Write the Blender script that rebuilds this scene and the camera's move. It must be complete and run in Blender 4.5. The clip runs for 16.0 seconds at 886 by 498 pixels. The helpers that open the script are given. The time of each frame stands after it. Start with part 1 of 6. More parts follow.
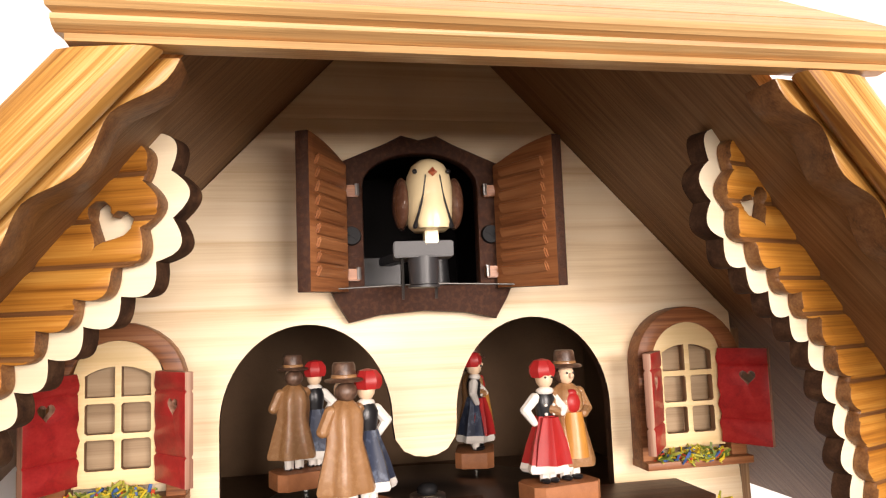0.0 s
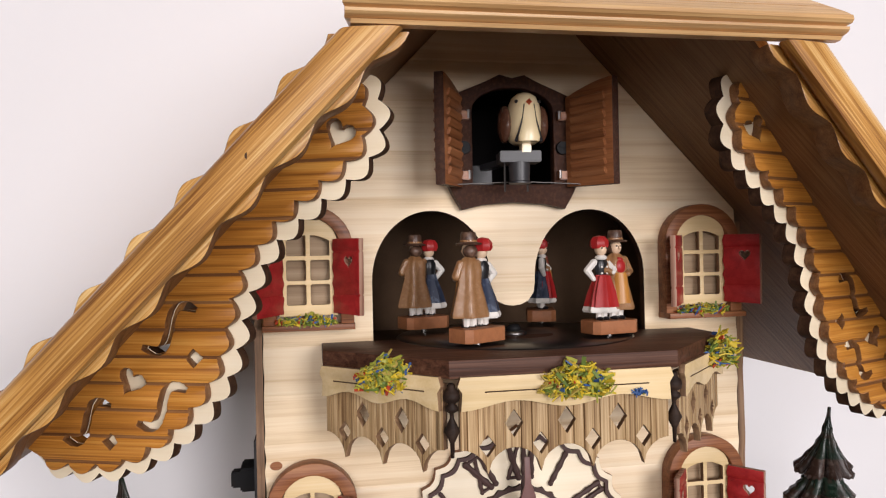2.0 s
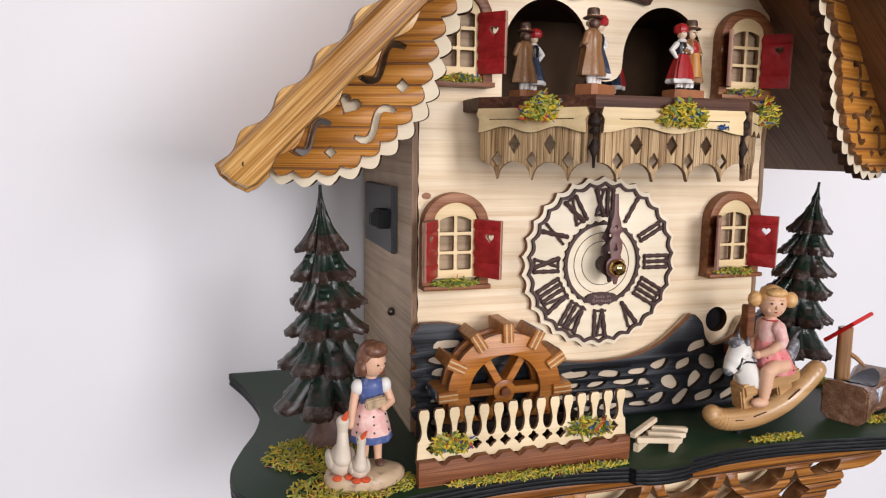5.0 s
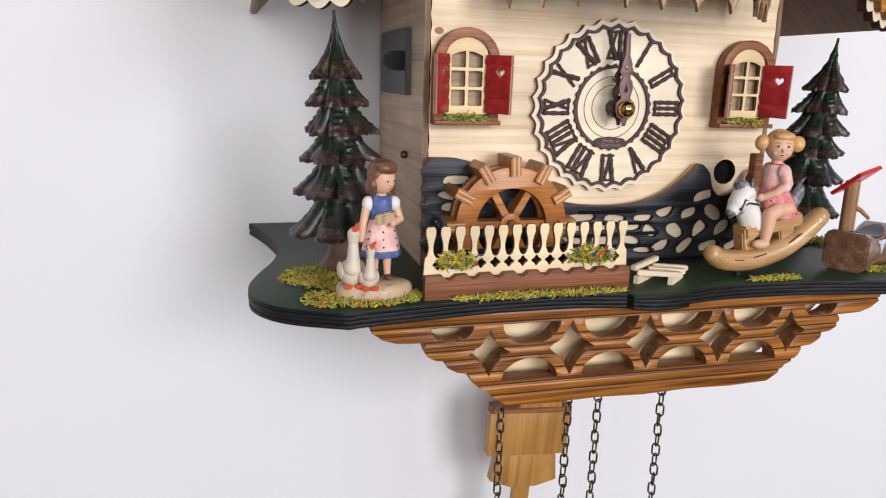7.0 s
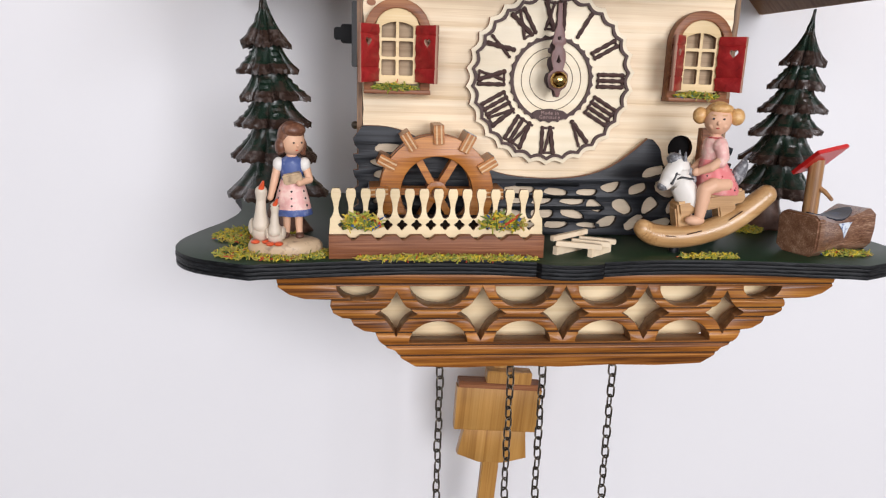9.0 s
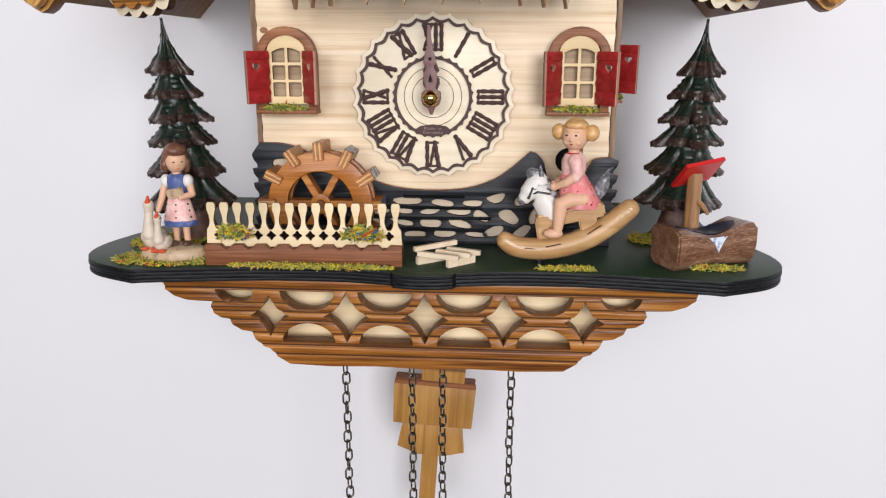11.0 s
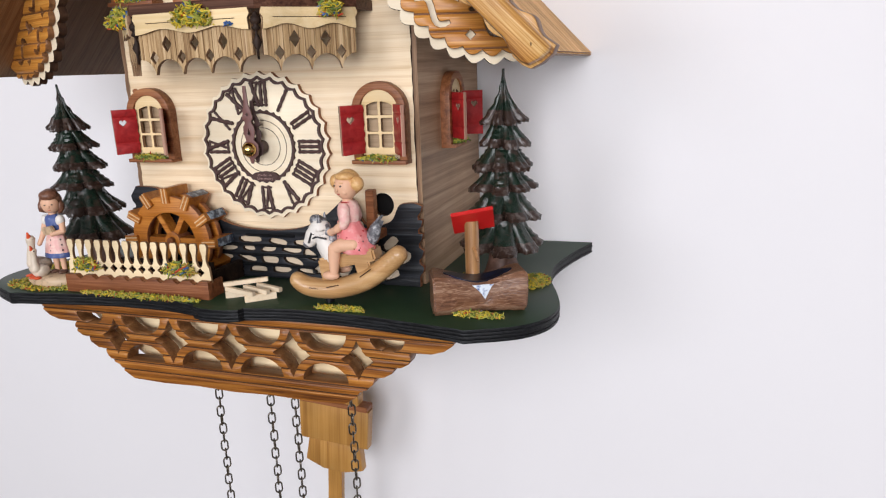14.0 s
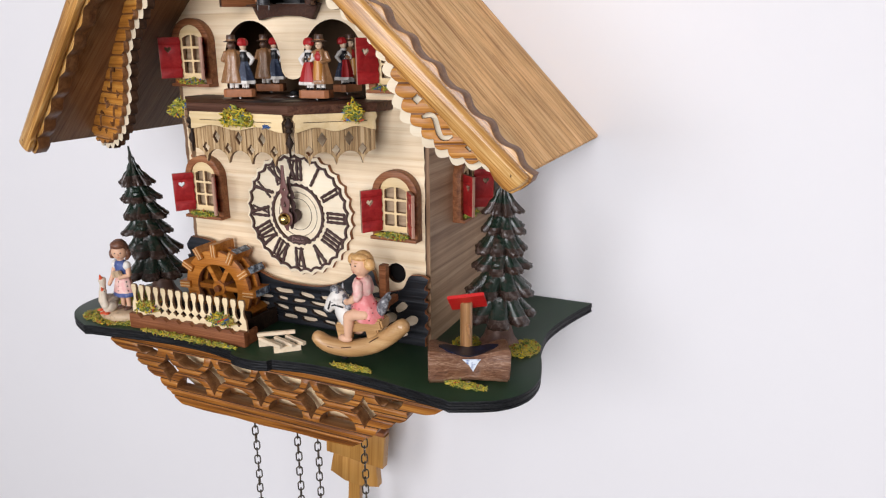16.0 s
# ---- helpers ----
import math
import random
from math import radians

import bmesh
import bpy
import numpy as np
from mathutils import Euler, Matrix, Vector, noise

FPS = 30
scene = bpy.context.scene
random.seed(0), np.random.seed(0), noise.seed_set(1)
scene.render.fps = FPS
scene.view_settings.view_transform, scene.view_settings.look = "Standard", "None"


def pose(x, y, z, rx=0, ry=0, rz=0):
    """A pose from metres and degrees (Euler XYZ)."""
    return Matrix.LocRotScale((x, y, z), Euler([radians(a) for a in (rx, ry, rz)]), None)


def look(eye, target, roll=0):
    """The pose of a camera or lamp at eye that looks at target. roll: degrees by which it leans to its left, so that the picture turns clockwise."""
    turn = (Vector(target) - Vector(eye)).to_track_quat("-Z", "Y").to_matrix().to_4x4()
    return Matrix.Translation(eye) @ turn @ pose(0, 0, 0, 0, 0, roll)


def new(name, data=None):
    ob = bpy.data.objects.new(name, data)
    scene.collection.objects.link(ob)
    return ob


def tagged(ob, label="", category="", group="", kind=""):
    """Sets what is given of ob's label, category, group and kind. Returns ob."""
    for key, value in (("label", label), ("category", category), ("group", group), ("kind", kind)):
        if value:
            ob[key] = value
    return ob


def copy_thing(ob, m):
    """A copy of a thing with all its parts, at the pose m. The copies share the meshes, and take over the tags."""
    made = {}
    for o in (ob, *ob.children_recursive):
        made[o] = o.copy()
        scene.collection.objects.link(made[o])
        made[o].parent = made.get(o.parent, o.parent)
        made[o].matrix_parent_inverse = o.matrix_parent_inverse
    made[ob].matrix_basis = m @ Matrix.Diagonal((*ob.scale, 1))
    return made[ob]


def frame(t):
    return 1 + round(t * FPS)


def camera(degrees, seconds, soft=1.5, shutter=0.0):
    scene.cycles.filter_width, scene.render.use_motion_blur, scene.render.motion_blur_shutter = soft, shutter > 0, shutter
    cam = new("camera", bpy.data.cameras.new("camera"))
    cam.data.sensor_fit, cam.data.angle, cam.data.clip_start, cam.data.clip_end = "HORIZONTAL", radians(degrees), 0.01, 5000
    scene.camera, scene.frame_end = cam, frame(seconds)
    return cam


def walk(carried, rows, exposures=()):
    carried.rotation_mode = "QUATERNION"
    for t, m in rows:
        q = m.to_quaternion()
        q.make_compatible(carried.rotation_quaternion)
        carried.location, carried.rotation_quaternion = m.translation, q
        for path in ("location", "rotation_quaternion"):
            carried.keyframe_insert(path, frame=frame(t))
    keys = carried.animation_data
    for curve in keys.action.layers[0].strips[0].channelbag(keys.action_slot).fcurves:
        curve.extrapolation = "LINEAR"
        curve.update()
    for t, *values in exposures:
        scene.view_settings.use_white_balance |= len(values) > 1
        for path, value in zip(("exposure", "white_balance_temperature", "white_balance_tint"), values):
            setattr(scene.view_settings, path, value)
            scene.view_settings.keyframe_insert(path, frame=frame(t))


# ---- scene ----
cam = camera(62.5, 16.0, soft=1.2)
PATH = [
    (0, (-0.043, -0.252, 0.255), (0.355, 1.698, 0.45), -2.1),
    (0.5, (-0.056, -0.27, 0.253), (0.337, 1.685, 0.413), -2.0),
    (1, (-0.068, -0.295, 0.251), (0.309, 1.667, 0.343), -1.9),
    (1.5, (-0.079, -0.322, 0.244), (0.274, 1.647, 0.281), -1.7),
    (2, (-0.097, -0.342, 0.236), (0.265, 1.625, 0.242), -1.2),
    (2.5, (-0.123, -0.356, 0.228), (0.293, 1.6, 0.194), -0.8),
    (3, (-0.147, -0.37, 0.219), (0.325, 1.572, 0.132), -0.4),
    (3.5, (-0.17, -0.38, 0.209), (0.335, 1.55, 0.069), -0.1),
    (4, (-0.191, -0.391, 0.2), (0.34, 1.528, 0.008), -0.0),
    (4.5, (-0.211, -0.401, 0.182), (0.343, 1.506, -0.05), 0.2),
    (5, (-0.229, -0.408, 0.166), (0.356, 1.486, -0.102), 0.7),
    (7.5, (-0.224, -0.438, 0.103), (0.235, 1.449, -0.376), 1.8),
    (8, (-0.192, -0.444, 0.096), (0.187, 1.463, -0.374), 2.0),
    (10.5, (-0.006, -0.499, 0.118), (-0.049, 1.439, -0.376), 0.4),
    (11, (0.04, -0.499, 0.124), (-0.089, 1.429, -0.39), 0.1),
    (11.5, (0.081, -0.491, 0.131), (-0.133, 1.422, -0.41), -0.2),
    (12, (0.129, -0.485, 0.137), (-0.169, 1.415, -0.411), -0.6),
    (12.5, (0.179, -0.478, 0.138), (-0.205, 1.409, -0.401), -1.5),
    (13, (0.221, -0.474, 0.139), (-0.247, 1.402, -0.375), -1.9),
    (13.5, (0.26, -0.473, 0.143), (-0.294, 1.383, -0.355), -2.2),
    (14, (0.301, -0.476, 0.149), (-0.335, 1.358, -0.333), -2.1),
    (14.5, (0.332, -0.482, 0.164), (-0.383, 1.32, -0.327), -2.3),
    (15, (0.352, -0.491, 0.187), (-0.419, 1.282, -0.326), -1.9),
    (15.5, (0.36, -0.501, 0.208), (-0.431, 1.258, -0.318), -1.1),
    (16, (0.363, -0.506, 0.24), (-0.431, 1.245, -0.313), -0.3),
]
walk(cam, [(t, look(eye, target, roll)) for t, eye, target, roll in PATH], exposures=((0.0, 0.24, 7600, 18), (0.5, -0.04, 7450, 18), (1.0, -0.30, 7150, 17), (1.5, -0.54, 6850, 16), (3.0, -0.62, 6600, 16), (5.0, -0.56, 6450, 15), (8.0, -0.52, 6350, 13), (11.0, -0.54, 6350, 13), (16.0, -0.54, 6350, 13)))

# ---------------------------------------------------------------- light
world = bpy.data.worlds.new("world")
scene.world = world
world.use_nodes = True
world.node_tree.nodes["Background"].inputs[0].default_value = (0.9, 0.95, 1.0, 1)
world.node_tree.nodes["Background"].inputs[1].default_value = 0.1


def area_lamp(name, place, target, size, watts, colour):
    lamp = bpy.data.lights.new(name, "AREA")
    lamp.shape, lamp.size, lamp.size_y, lamp.energy, lamp.color = "RECTANGLE", size[0], size[1], watts, colour
    ob = new(name, lamp)
    ob.matrix_world = look(place, target)
    return ob


# two assumed, unseen window openings behind the camera, each lit by an area lamp
ASSUMED_WINDOWS = [(0.82, 0.52), (-0.82, 0.52)]
for (wx, wz), watts in zip(ASSUMED_WINDOWS, (86, 43)):
    area_lamp("window_light", (wx, -2.66, wz), (wx * 0.8, 0.0, 0.1), (1.16, 1.16), watts, (0.985, 0.985, 1.0))

# ---------------------------------------------------------------- materials


def nodes_of(name):
    m = bpy.data.materials.new(name)
    m.use_nodes = True
    t = m.node_tree
    return m, t, t.nodes["Principled BSDF"], (lambda kind, **kw: make(t, kind, **kw))


def make(tree, kind, **kw):
    n = tree.nodes.new(kind)
    for key, value in kw.items():
        n.inputs[key].default_value = value
    return n


def mixer(t, blend="MIX"):
    n = t.nodes.new("ShaderNodeMix")
    n.data_type, n.blend_type = "RGBA", blend
    return n


def wood(name, dark, mid, light, turn=(0, 0, 0), rough=0.45, coat=0.0, coarse=1.0, contrast=1.0, relief=0.25, spec=0.5, fibre_weight=0.35, depth=1.0):
    """Wood whose grain runs along x after the turn (degrees), with growth lines, fibres and slow blotches; depth below 1 lets the growth lines run on through the thickness."""
    m, t, b, n = nodes_of(name)
    L = t.links.new
    tc, info = t.nodes.new("ShaderNodeTexCoord"), t.nodes.new("ShaderNodeObjectInfo")
    rot = n("ShaderNodeMapping", Rotation=tuple(radians(a) for a in turn))
    L(tc.outputs["Object"], rot.inputs["Vector"])
    shift = t.nodes.new("ShaderNodeVectorMath")
    shift.operation = "MULTIPLY_ADD"
    comb = t.nodes.new("ShaderNodeCombineXYZ")
    for k in range(3):
        L(info.outputs["Random"], comb.inputs[k])
    L(comb.outputs[0], shift.inputs[0])
    shift.inputs[1].default_value = (3.1, 1.7, 2.3)
    L(rot.outputs[0], shift.inputs[2])
    ring = n("ShaderNodeMapping", Scale=(4.5 * coarse, 210 * coarse * depth, 210 * coarse))
    fibre = n("ShaderNodeMapping", Scale=(24, 1500 * depth, 1500))
    for k in (ring, fibre):
        L(shift.outputs[0], k.inputs["Vector"])
    n1 = n("ShaderNodeTexNoise", Scale=1.0, Detail=4.0, Roughness=0.55, Distortion=0.6)
    n2 = n("ShaderNodeTexNoise", Scale=1.0, Detail=2.0, Roughness=0.6)
    n3 = n("ShaderNodeTexNoise", Scale=22.0, Detail=2.0)
    L(ring.outputs[0], n1.inputs["Vector"])
    L(fibre.outputs[0], n2.inputs["Vector"])
    L(shift.outputs[0], n3.inputs["Vector"])
    add = n("ShaderNodeMath")
    add.operation = "MULTIPLY_ADD"
    L(n2.outputs[0], add.inputs[0])
    add.inputs[1].default_value = fibre_weight
    L(n1.outputs[0], add.inputs[2])
    ramp = t.nodes.new("ShaderNodeValToRGB")
    e = ramp.color_ramp.elements
    spread = 0.22 / contrast
    centre = 0.505 + fibre_weight / 2
    scale = n("ShaderNodeMath")
    scale.operation = "MULTIPLY"
    scale.inputs[1].default_value = 0.68 / centre
    e[0].position, e[0].color = max(0.02, 0.66 - spread), (*dark, 1)
    e[1].position, e[1].color = min(0.99, 0.70 + spread), (*light, 1)
    k = e.new(0.68)
    k.color = (*mid, 1)
    L(add.outputs[0], scale.inputs[0])
    L(scale.outputs[0], ramp.inputs[0])
    hsv = n("ShaderNodeHueSaturation")
    val = n("ShaderNodeMapRange")
    val.inputs[1].default_value, val.inputs[2].default_value = 0.3, 0.7
    val.inputs[3].default_value, val.inputs[4].default_value = 0.84, 1.12
    L(n3.outputs[0], val.inputs[0])
    L(val.outputs[0], hsv.inputs["Value"])
    L(ramp.outputs[0], hsv.inputs["Color"])
    L(hsv.outputs[0], b.inputs["Base Color"])
    bump = n("ShaderNodeBump", Strength=relief, Distance=0.0004)
    L(add.outputs[0], bump.inputs["Height"])
    L(bump.outputs[0], b.inputs["Normal"])
    b.inputs["Roughness"].default_value, b.inputs["Specular IOR Level"].default_value = rough, spec
    b.inputs["Coat Weight"].default_value, b.inputs["Coat Roughness"].default_value = coat, 0.18
    return m


def paint(name, colour, rough=0.4, spread=0.12, scale=120.0, coat=0.0, metal=0.0, relief=0.1, second=None, amount=0.5, spec=0.5):
    """Painted or moulded surface with slow tone changes, an optional worn second colour and a fine relief."""
    m, t, b, n = nodes_of(name)
    L = t.links.new
    tc = t.nodes.new("ShaderNodeTexCoord")
    n1 = n("ShaderNodeTexNoise", Scale=scale, Detail=4.0, Roughness=0.6)
    n2 = n("ShaderNodeTexNoise", Scale=scale * 9, Detail=2.0)
    L(tc.outputs["Object"], n1.inputs["Vector"])
    L(tc.outputs["Object"], n2.inputs["Vector"])
    mix = mixer(t)
    low = [max(0.0, c * (1 - 2 * spread)) for c in colour]
    high = [min(1.0, c * (1 + spread)) for c in colour]
    if second:
        low, high = list(colour), list(second)
    mix.inputs[6].default_value, mix.inputs[7].default_value = (*low, 1), (*high, 1)
    if second:
        rng = n("ShaderNodeMapRange")
        rng.inputs[1].default_value, rng.inputs[2].default_value = 0.62 - 0.3 * amount, 0.8 - 0.3 * amount
        L(n1.outputs[0], rng.inputs[0])
        L(rng.outputs[0], mix.inputs[0])
    else:
        L(n1.outputs[0], mix.inputs[0])
    L(mix.outputs[2], b.inputs["Base Color"])
    bump = n("ShaderNodeBump", Strength=relief, Distance=0.0004)
    L(n2.outputs[0], bump.inputs["Height"])
    L(bump.outputs[0], b.inputs["Normal"])
    b.inputs["Roughness"].default_value, b.inputs["Metallic"].default_value, b.inputs["Specular IOR Level"].default_value = rough, metal, spec
    b.inputs["Coat Weight"].default_value, b.inputs["Coat Roughness"].default_value = coat, 0.15
    return m


PINE_D, PINE_M, PINE_L = (0.64, 0.455, 0.26), (0.80, 0.635, 0.425), (0.865, 0.735, 0.545)
pine = wood("pale_pine", PINE_D, PINE_M, PINE_L, rough=0.48, coarse=0.85, contrast=0.9, relief=0.1, spec=0.38)
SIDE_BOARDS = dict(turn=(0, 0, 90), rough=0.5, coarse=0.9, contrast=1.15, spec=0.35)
# the same pine twice, with each side's lighting put into its colour
pine_left_lit = wood("left_side_pine_lit", (0.40, 0.27, 0.165), (0.57, 0.42, 0.28), (0.68, 0.53, 0.38), **SIDE_BOARDS)
pine_right_shaded = wood("right_side_pine_shaded", (0.24, 0.138, 0.075), (0.38, 0.240, 0.140), (0.50, 0.34, 0.21), **SIDE_BOARDS)
birch = wood("birch_ply", (0.66, 0.49, 0.27), (0.78, 0.62, 0.38), (0.83, 0.69, 0.45), rough=0.55, coarse=1.0, contrast=0.6, relief=0.08, spec=0.3)
burnt = wood("burnt_edge", (0.022, 0.010, 0.006), (0.055, 0.025, 0.013), (0.10, 0.05, 0.026), rough=0.7, spec=0.2)
ply_edge = wood("plywood_edge", (0.10, 0.05, 0.025), (0.22, 0.12, 0.06), (0.38, 0.24, 0.13), turn=(0, 90, 0), rough=0.6, coarse=1.4)
honey = wood("honey_oak", (0.21, 0.068, 0.010), (0.49, 0.195, 0.030), (0.67, 0.34, 0.075), rough=0.42, coat=0.1, coarse=1.2, contrast=1.0, relief=0.12, spec=0.35, fibre_weight=0.6)
plank_oak = wood("plank_oak", (0.36, 0.180, 0.065), (0.58, 0.345, 0.145), (0.69, 0.46, 0.22), rough=0.42, coat=0.15, coarse=1.6, contrast=0.8, spec=0.45, fibre_weight=1.3)
rim_pale = wood("rim_birch", (0.76, 0.62, 0.42), (0.84, 0.72, 0.52), (0.88, 0.78, 0.60), rough=0.55, coarse=0.8, contrast=0.6, relief=0.06, spec=0.3)
honey_l = wood("honey_oak_left", (0.20, 0.070, 0.013), (0.53, 0.260, 0.062), (0.79, 0.54, 0.23), turn=(0, 45, 0), rough=0.36, coat=0.28, coarse=0.9, contrast=1.35, relief=0.15, spec=0.35, fibre_weight=0.7, depth=0.02)
honey_r = wood("honey_oak_right", (0.20, 0.070, 0.013), (0.53, 0.260, 0.062), (0.79, 0.54, 0.23), turn=(0, -45, 0), rough=0.36, coat=0.28, coarse=0.9, contrast=1.35, relief=0.15, spec=0.35, fibre_weight=0.7, depth=0.02)
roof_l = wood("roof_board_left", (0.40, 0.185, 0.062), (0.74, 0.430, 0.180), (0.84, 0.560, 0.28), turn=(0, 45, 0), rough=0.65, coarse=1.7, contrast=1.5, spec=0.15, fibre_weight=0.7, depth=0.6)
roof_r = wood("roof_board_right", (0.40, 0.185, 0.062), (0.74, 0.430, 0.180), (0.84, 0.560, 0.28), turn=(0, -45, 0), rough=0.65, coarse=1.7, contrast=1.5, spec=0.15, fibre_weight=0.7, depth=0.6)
stain = wood("brown_stained_wood", (0.10, 0.030, 0.011), (0.25, 0.090, 0.034), (0.37, 0.165, 0.07), rough=0.48, coat=0.05, spec=0.3, fibre_weight=0.6)
# shade on the cut edges is put into this darker brown
shade_rim = wood("shaded_cut_edge", (0.08, 0.028, 0.010), (0.19, 0.078, 0.026), (0.29, 0.14, 0.052), rough=0.5, coat=0.1, spec=0.35, fibre_weight=0.6)
wheel_wood = wood("orange_brown_wood", (0.19, 0.052, 0.006), (0.42, 0.142, 0.016), (0.56, 0.235, 0.042), rough=0.4, coat=0.15, spec=0.4, fibre_weight=0.7)
walnut = paint("dark_walnut_plastic", (0.048, 0.017, 0.009), rough=0.42, second=(0.088, 0.035, 0.018), amount=0.5, scale=620, relief=0.8, spec=0.35)
slab_brown = wood("dark_brown_slab", (0.032, 0.012, 0.007), (0.088, 0.035, 0.019), (0.15, 0.070, 0.042), rough=0.5, spec=0.22, coarse=2.0, relief=0.6)
shutter_brown = wood("red_brown_shutter", (0.16, 0.050, 0.018), (0.30, 0.112, 0.042), (0.41, 0.175, 0.073), rough=0.38, relief=0.3, spec=0.45, fibre_weight=0.6, depth=0.04)
weathered = wood("weathered_plank", (0.16, 0.082, 0.032), (0.41, 0.265, 0.125), (0.64, 0.47, 0.275), turn=(0, 90, 0), rough=0.6, coarse=1.8, contrast=1.25, spec=0.3, fibre_weight=0.9)
red_wood = wood("red_painted_wood", (0.20, 0.008, 0.010), (0.335, 0.016, 0.017), (0.43, 0.034, 0.032), rough=0.42, coat=0.1, contrast=0.8, spec=0.4)
dial_brown = paint("dial_dark_brown", (0.075, 0.040, 0.035), rough=0.55, relief=0.2, spec=0.3)
hand_brown = paint("hand_red_brown", (0.17, 0.072, 0.062), rough=0.45, relief=0.1)
dial_face = wood("dial_face", (0.78, 0.64, 0.43), (0.85, 0.73, 0.53), (0.88, 0.78, 0.60), rough=0.5, coarse=0.8, contrast=0.6, relief=0.06)
green_top = paint("green_paint", (0.013, 0.037, 0.016), rough=0.45, spec=0.3, relief=0.08, scale=40)
black_edge = wood("black_ply_edge", (0.002, 0.002, 0.0025), (0.006, 0.0065, 0.0075), (0.02, 0.022, 0.025), rough=0.5, coarse=3.0, relief=0.8, spec=0.25)
stone_black = wood("black_stone_plate", (0.004, 0.0042, 0.005), (0.0105, 0.0115, 0.0145), (0.028, 0.031, 0.038), rough=0.42, spec=0.3, coarse=1.6, relief=0.8)
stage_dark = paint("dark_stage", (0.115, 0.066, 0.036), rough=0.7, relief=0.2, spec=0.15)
stage_black = paint("black_platter", (0.012, 0.010, 0.010), rough=0.3, relief=0.05)
steel = paint("steel", (0.32, 0.31, 0.30), rough=0.35, metal=1.0, spread=0.1)
black_plastic = paint("black_plastic", (0.010, 0.010, 0.011), rough=0.6, spec=0.2)
dark_metal = paint("dark_metal_plate", (0.040, 0.040, 0.043), rough=0.4, relief=0.1, spec=0.5)
brass = paint("polished_brass", (0.78, 0.55, 0.2), rough=0.12, metal=1.0, spread=0.05, relief=0.02)
bronze = paint("antique_bronze", (0.16, 0.135, 0.105), rough=0.34, metal=1.0, spread=0.25, scale=300)
tree_green = paint("dark_green_lacquer", (0.009, 0.021, 0.013), rough=0.27, spec=0.5, relief=0.35, second=(0.042, 0.028, 0.021), amount=0.42, scale=150)
tree_brown = paint("brown_lacquer", (0.034, 0.019, 0.014), rough=0.24, spec=0.55, relief=0.45, second=(0.105, 0.078, 0.066), amount=0.38, scale=220)
trunk_brown = paint("trunk_brown", (0.11, 0.052, 0.034), rough=0.5, relief=0.4, second=(0.19, 0.10, 0.07))
log_brown = wood("log_brown", (0.085, 0.033, 0.017), (0.20, 0.092, 0.048), (0.42, 0.27, 0.18), rough=0.33, coat=0.35, coarse=0.9, relief=0.5, spec=0.5, contrast=1.1, fibre_weight=1.3)
post_wood = wood("post_wood", (0.19, 0.085, 0.03), (0.40, 0.205, 0.08), (0.52, 0.31, 0.145), turn=(0, 90, 0), rough=0.35, coat=0.3, coarse=1.3)
rocker_wood = wood("rocker_wood", (0.32, 0.155, 0.050), (0.50, 0.285, 0.117), (0.61, 0.395, 0.19), rough=0.36, coat=0.3, contrast=0.7, relief=0.08)
red_cap = paint("red_gloss", (0.62, 0.018, 0.016), rough=0.35, relief=0.2)
water_blue = paint("dark_blue_water", (0.006, 0.008, 0.018), rough=0.35, coat=0.1, second=(0.012, 0.022, 0.07), amount=0.3, spec=0.3)
water_grey = paint("blue_grey_water", (0.035, 0.045, 0.070), rough=0.3, second=(0.34, 0.42, 0.50), amount=0.5, scale=240)
water_white = paint("white_blue_splash", (0.72, 0.78, 0.85), rough=0.2, second=(0.05, 0.10, 0.3), amount=0.4, scale=260)
pendulum_wood = wood("pendulum_wood", (0.27, 0.115, 0.022), (0.44, 0.215, 0.048), (0.54, 0.30, 0.088), turn=(0, 90, 0), rough=0.42, coat=0.15, contrast=0.8)
wall_white = paint("white_wall", (0.80, 0.79, 0.80), rough=0.75, spread=0.015, scale=3.0, relief=0.06)
room_tan = paint("beige_wall", (0.24, 0.21, 0.185), rough=0.8, spread=0.05, scale=3)
room_pale = paint("greige_wall", (0.30, 0.285, 0.27), rough=0.8, spread=0.03, scale=3)
floor_brown = paint("brown_floor", (0.11, 0.085, 0.065), rough=0.5, spread=0.1, scale=5)
ceiling_white = paint("white_ceiling", (0.5, 0.49, 0.48), rough=0.8, spread=0.02, scale=3)
skin = paint("painted_skin", (0.74, 0.44, 0.285), rough=0.45, spread=0.08, relief=0.05, spec=0.3)
skin_pale = paint("pale_skin", (0.78, 0.56, 0.38), rough=0.35, spread=0.08, relief=0.05)
coat_brown = paint("coat_brown", (0.30, 0.145, 0.058), rough=0.3, coat=0.4, second=(0.37, 0.195, 0.088), amount=0.5, scale=520, spec=0.5, relief=0.5)
hat_brown = paint("hat_dark_brown", (0.07, 0.035, 0.022), rough=0.4, second=(0.16, 0.09, 0.06), scale=400)
hat_black = paint("hat_black", (0.02, 0.017, 0.016), rough=0.35)
fig_red = paint("figure_red", (0.42, 0.022, 0.022), rough=0.38, spread=0.2, spec=0.35)
fig_white = paint("figure_white", (0.78, 0.74, 0.68), rough=0.42, spread=0.06, spec=0.35)
fig_navy = paint("figure_navy", (0.03, 0.04, 0.07), rough=0.4, second=(0.12, 0.15, 0.21), amount=0.35, scale=350, spec=0.35)
fig_black = paint("figure_black", (0.012, 0.012, 0.014), rough=0.3)
fig_ochre = paint("figure_ochre", (0.55, 0.24, 0.05), rough=0.35, spread=0.15)
base_brown = paint("figure_base_brown", (0.40, 0.155, 0.065), rough=0.45, relief=0.4, spread=0.2, scale=300, spec=0.3)
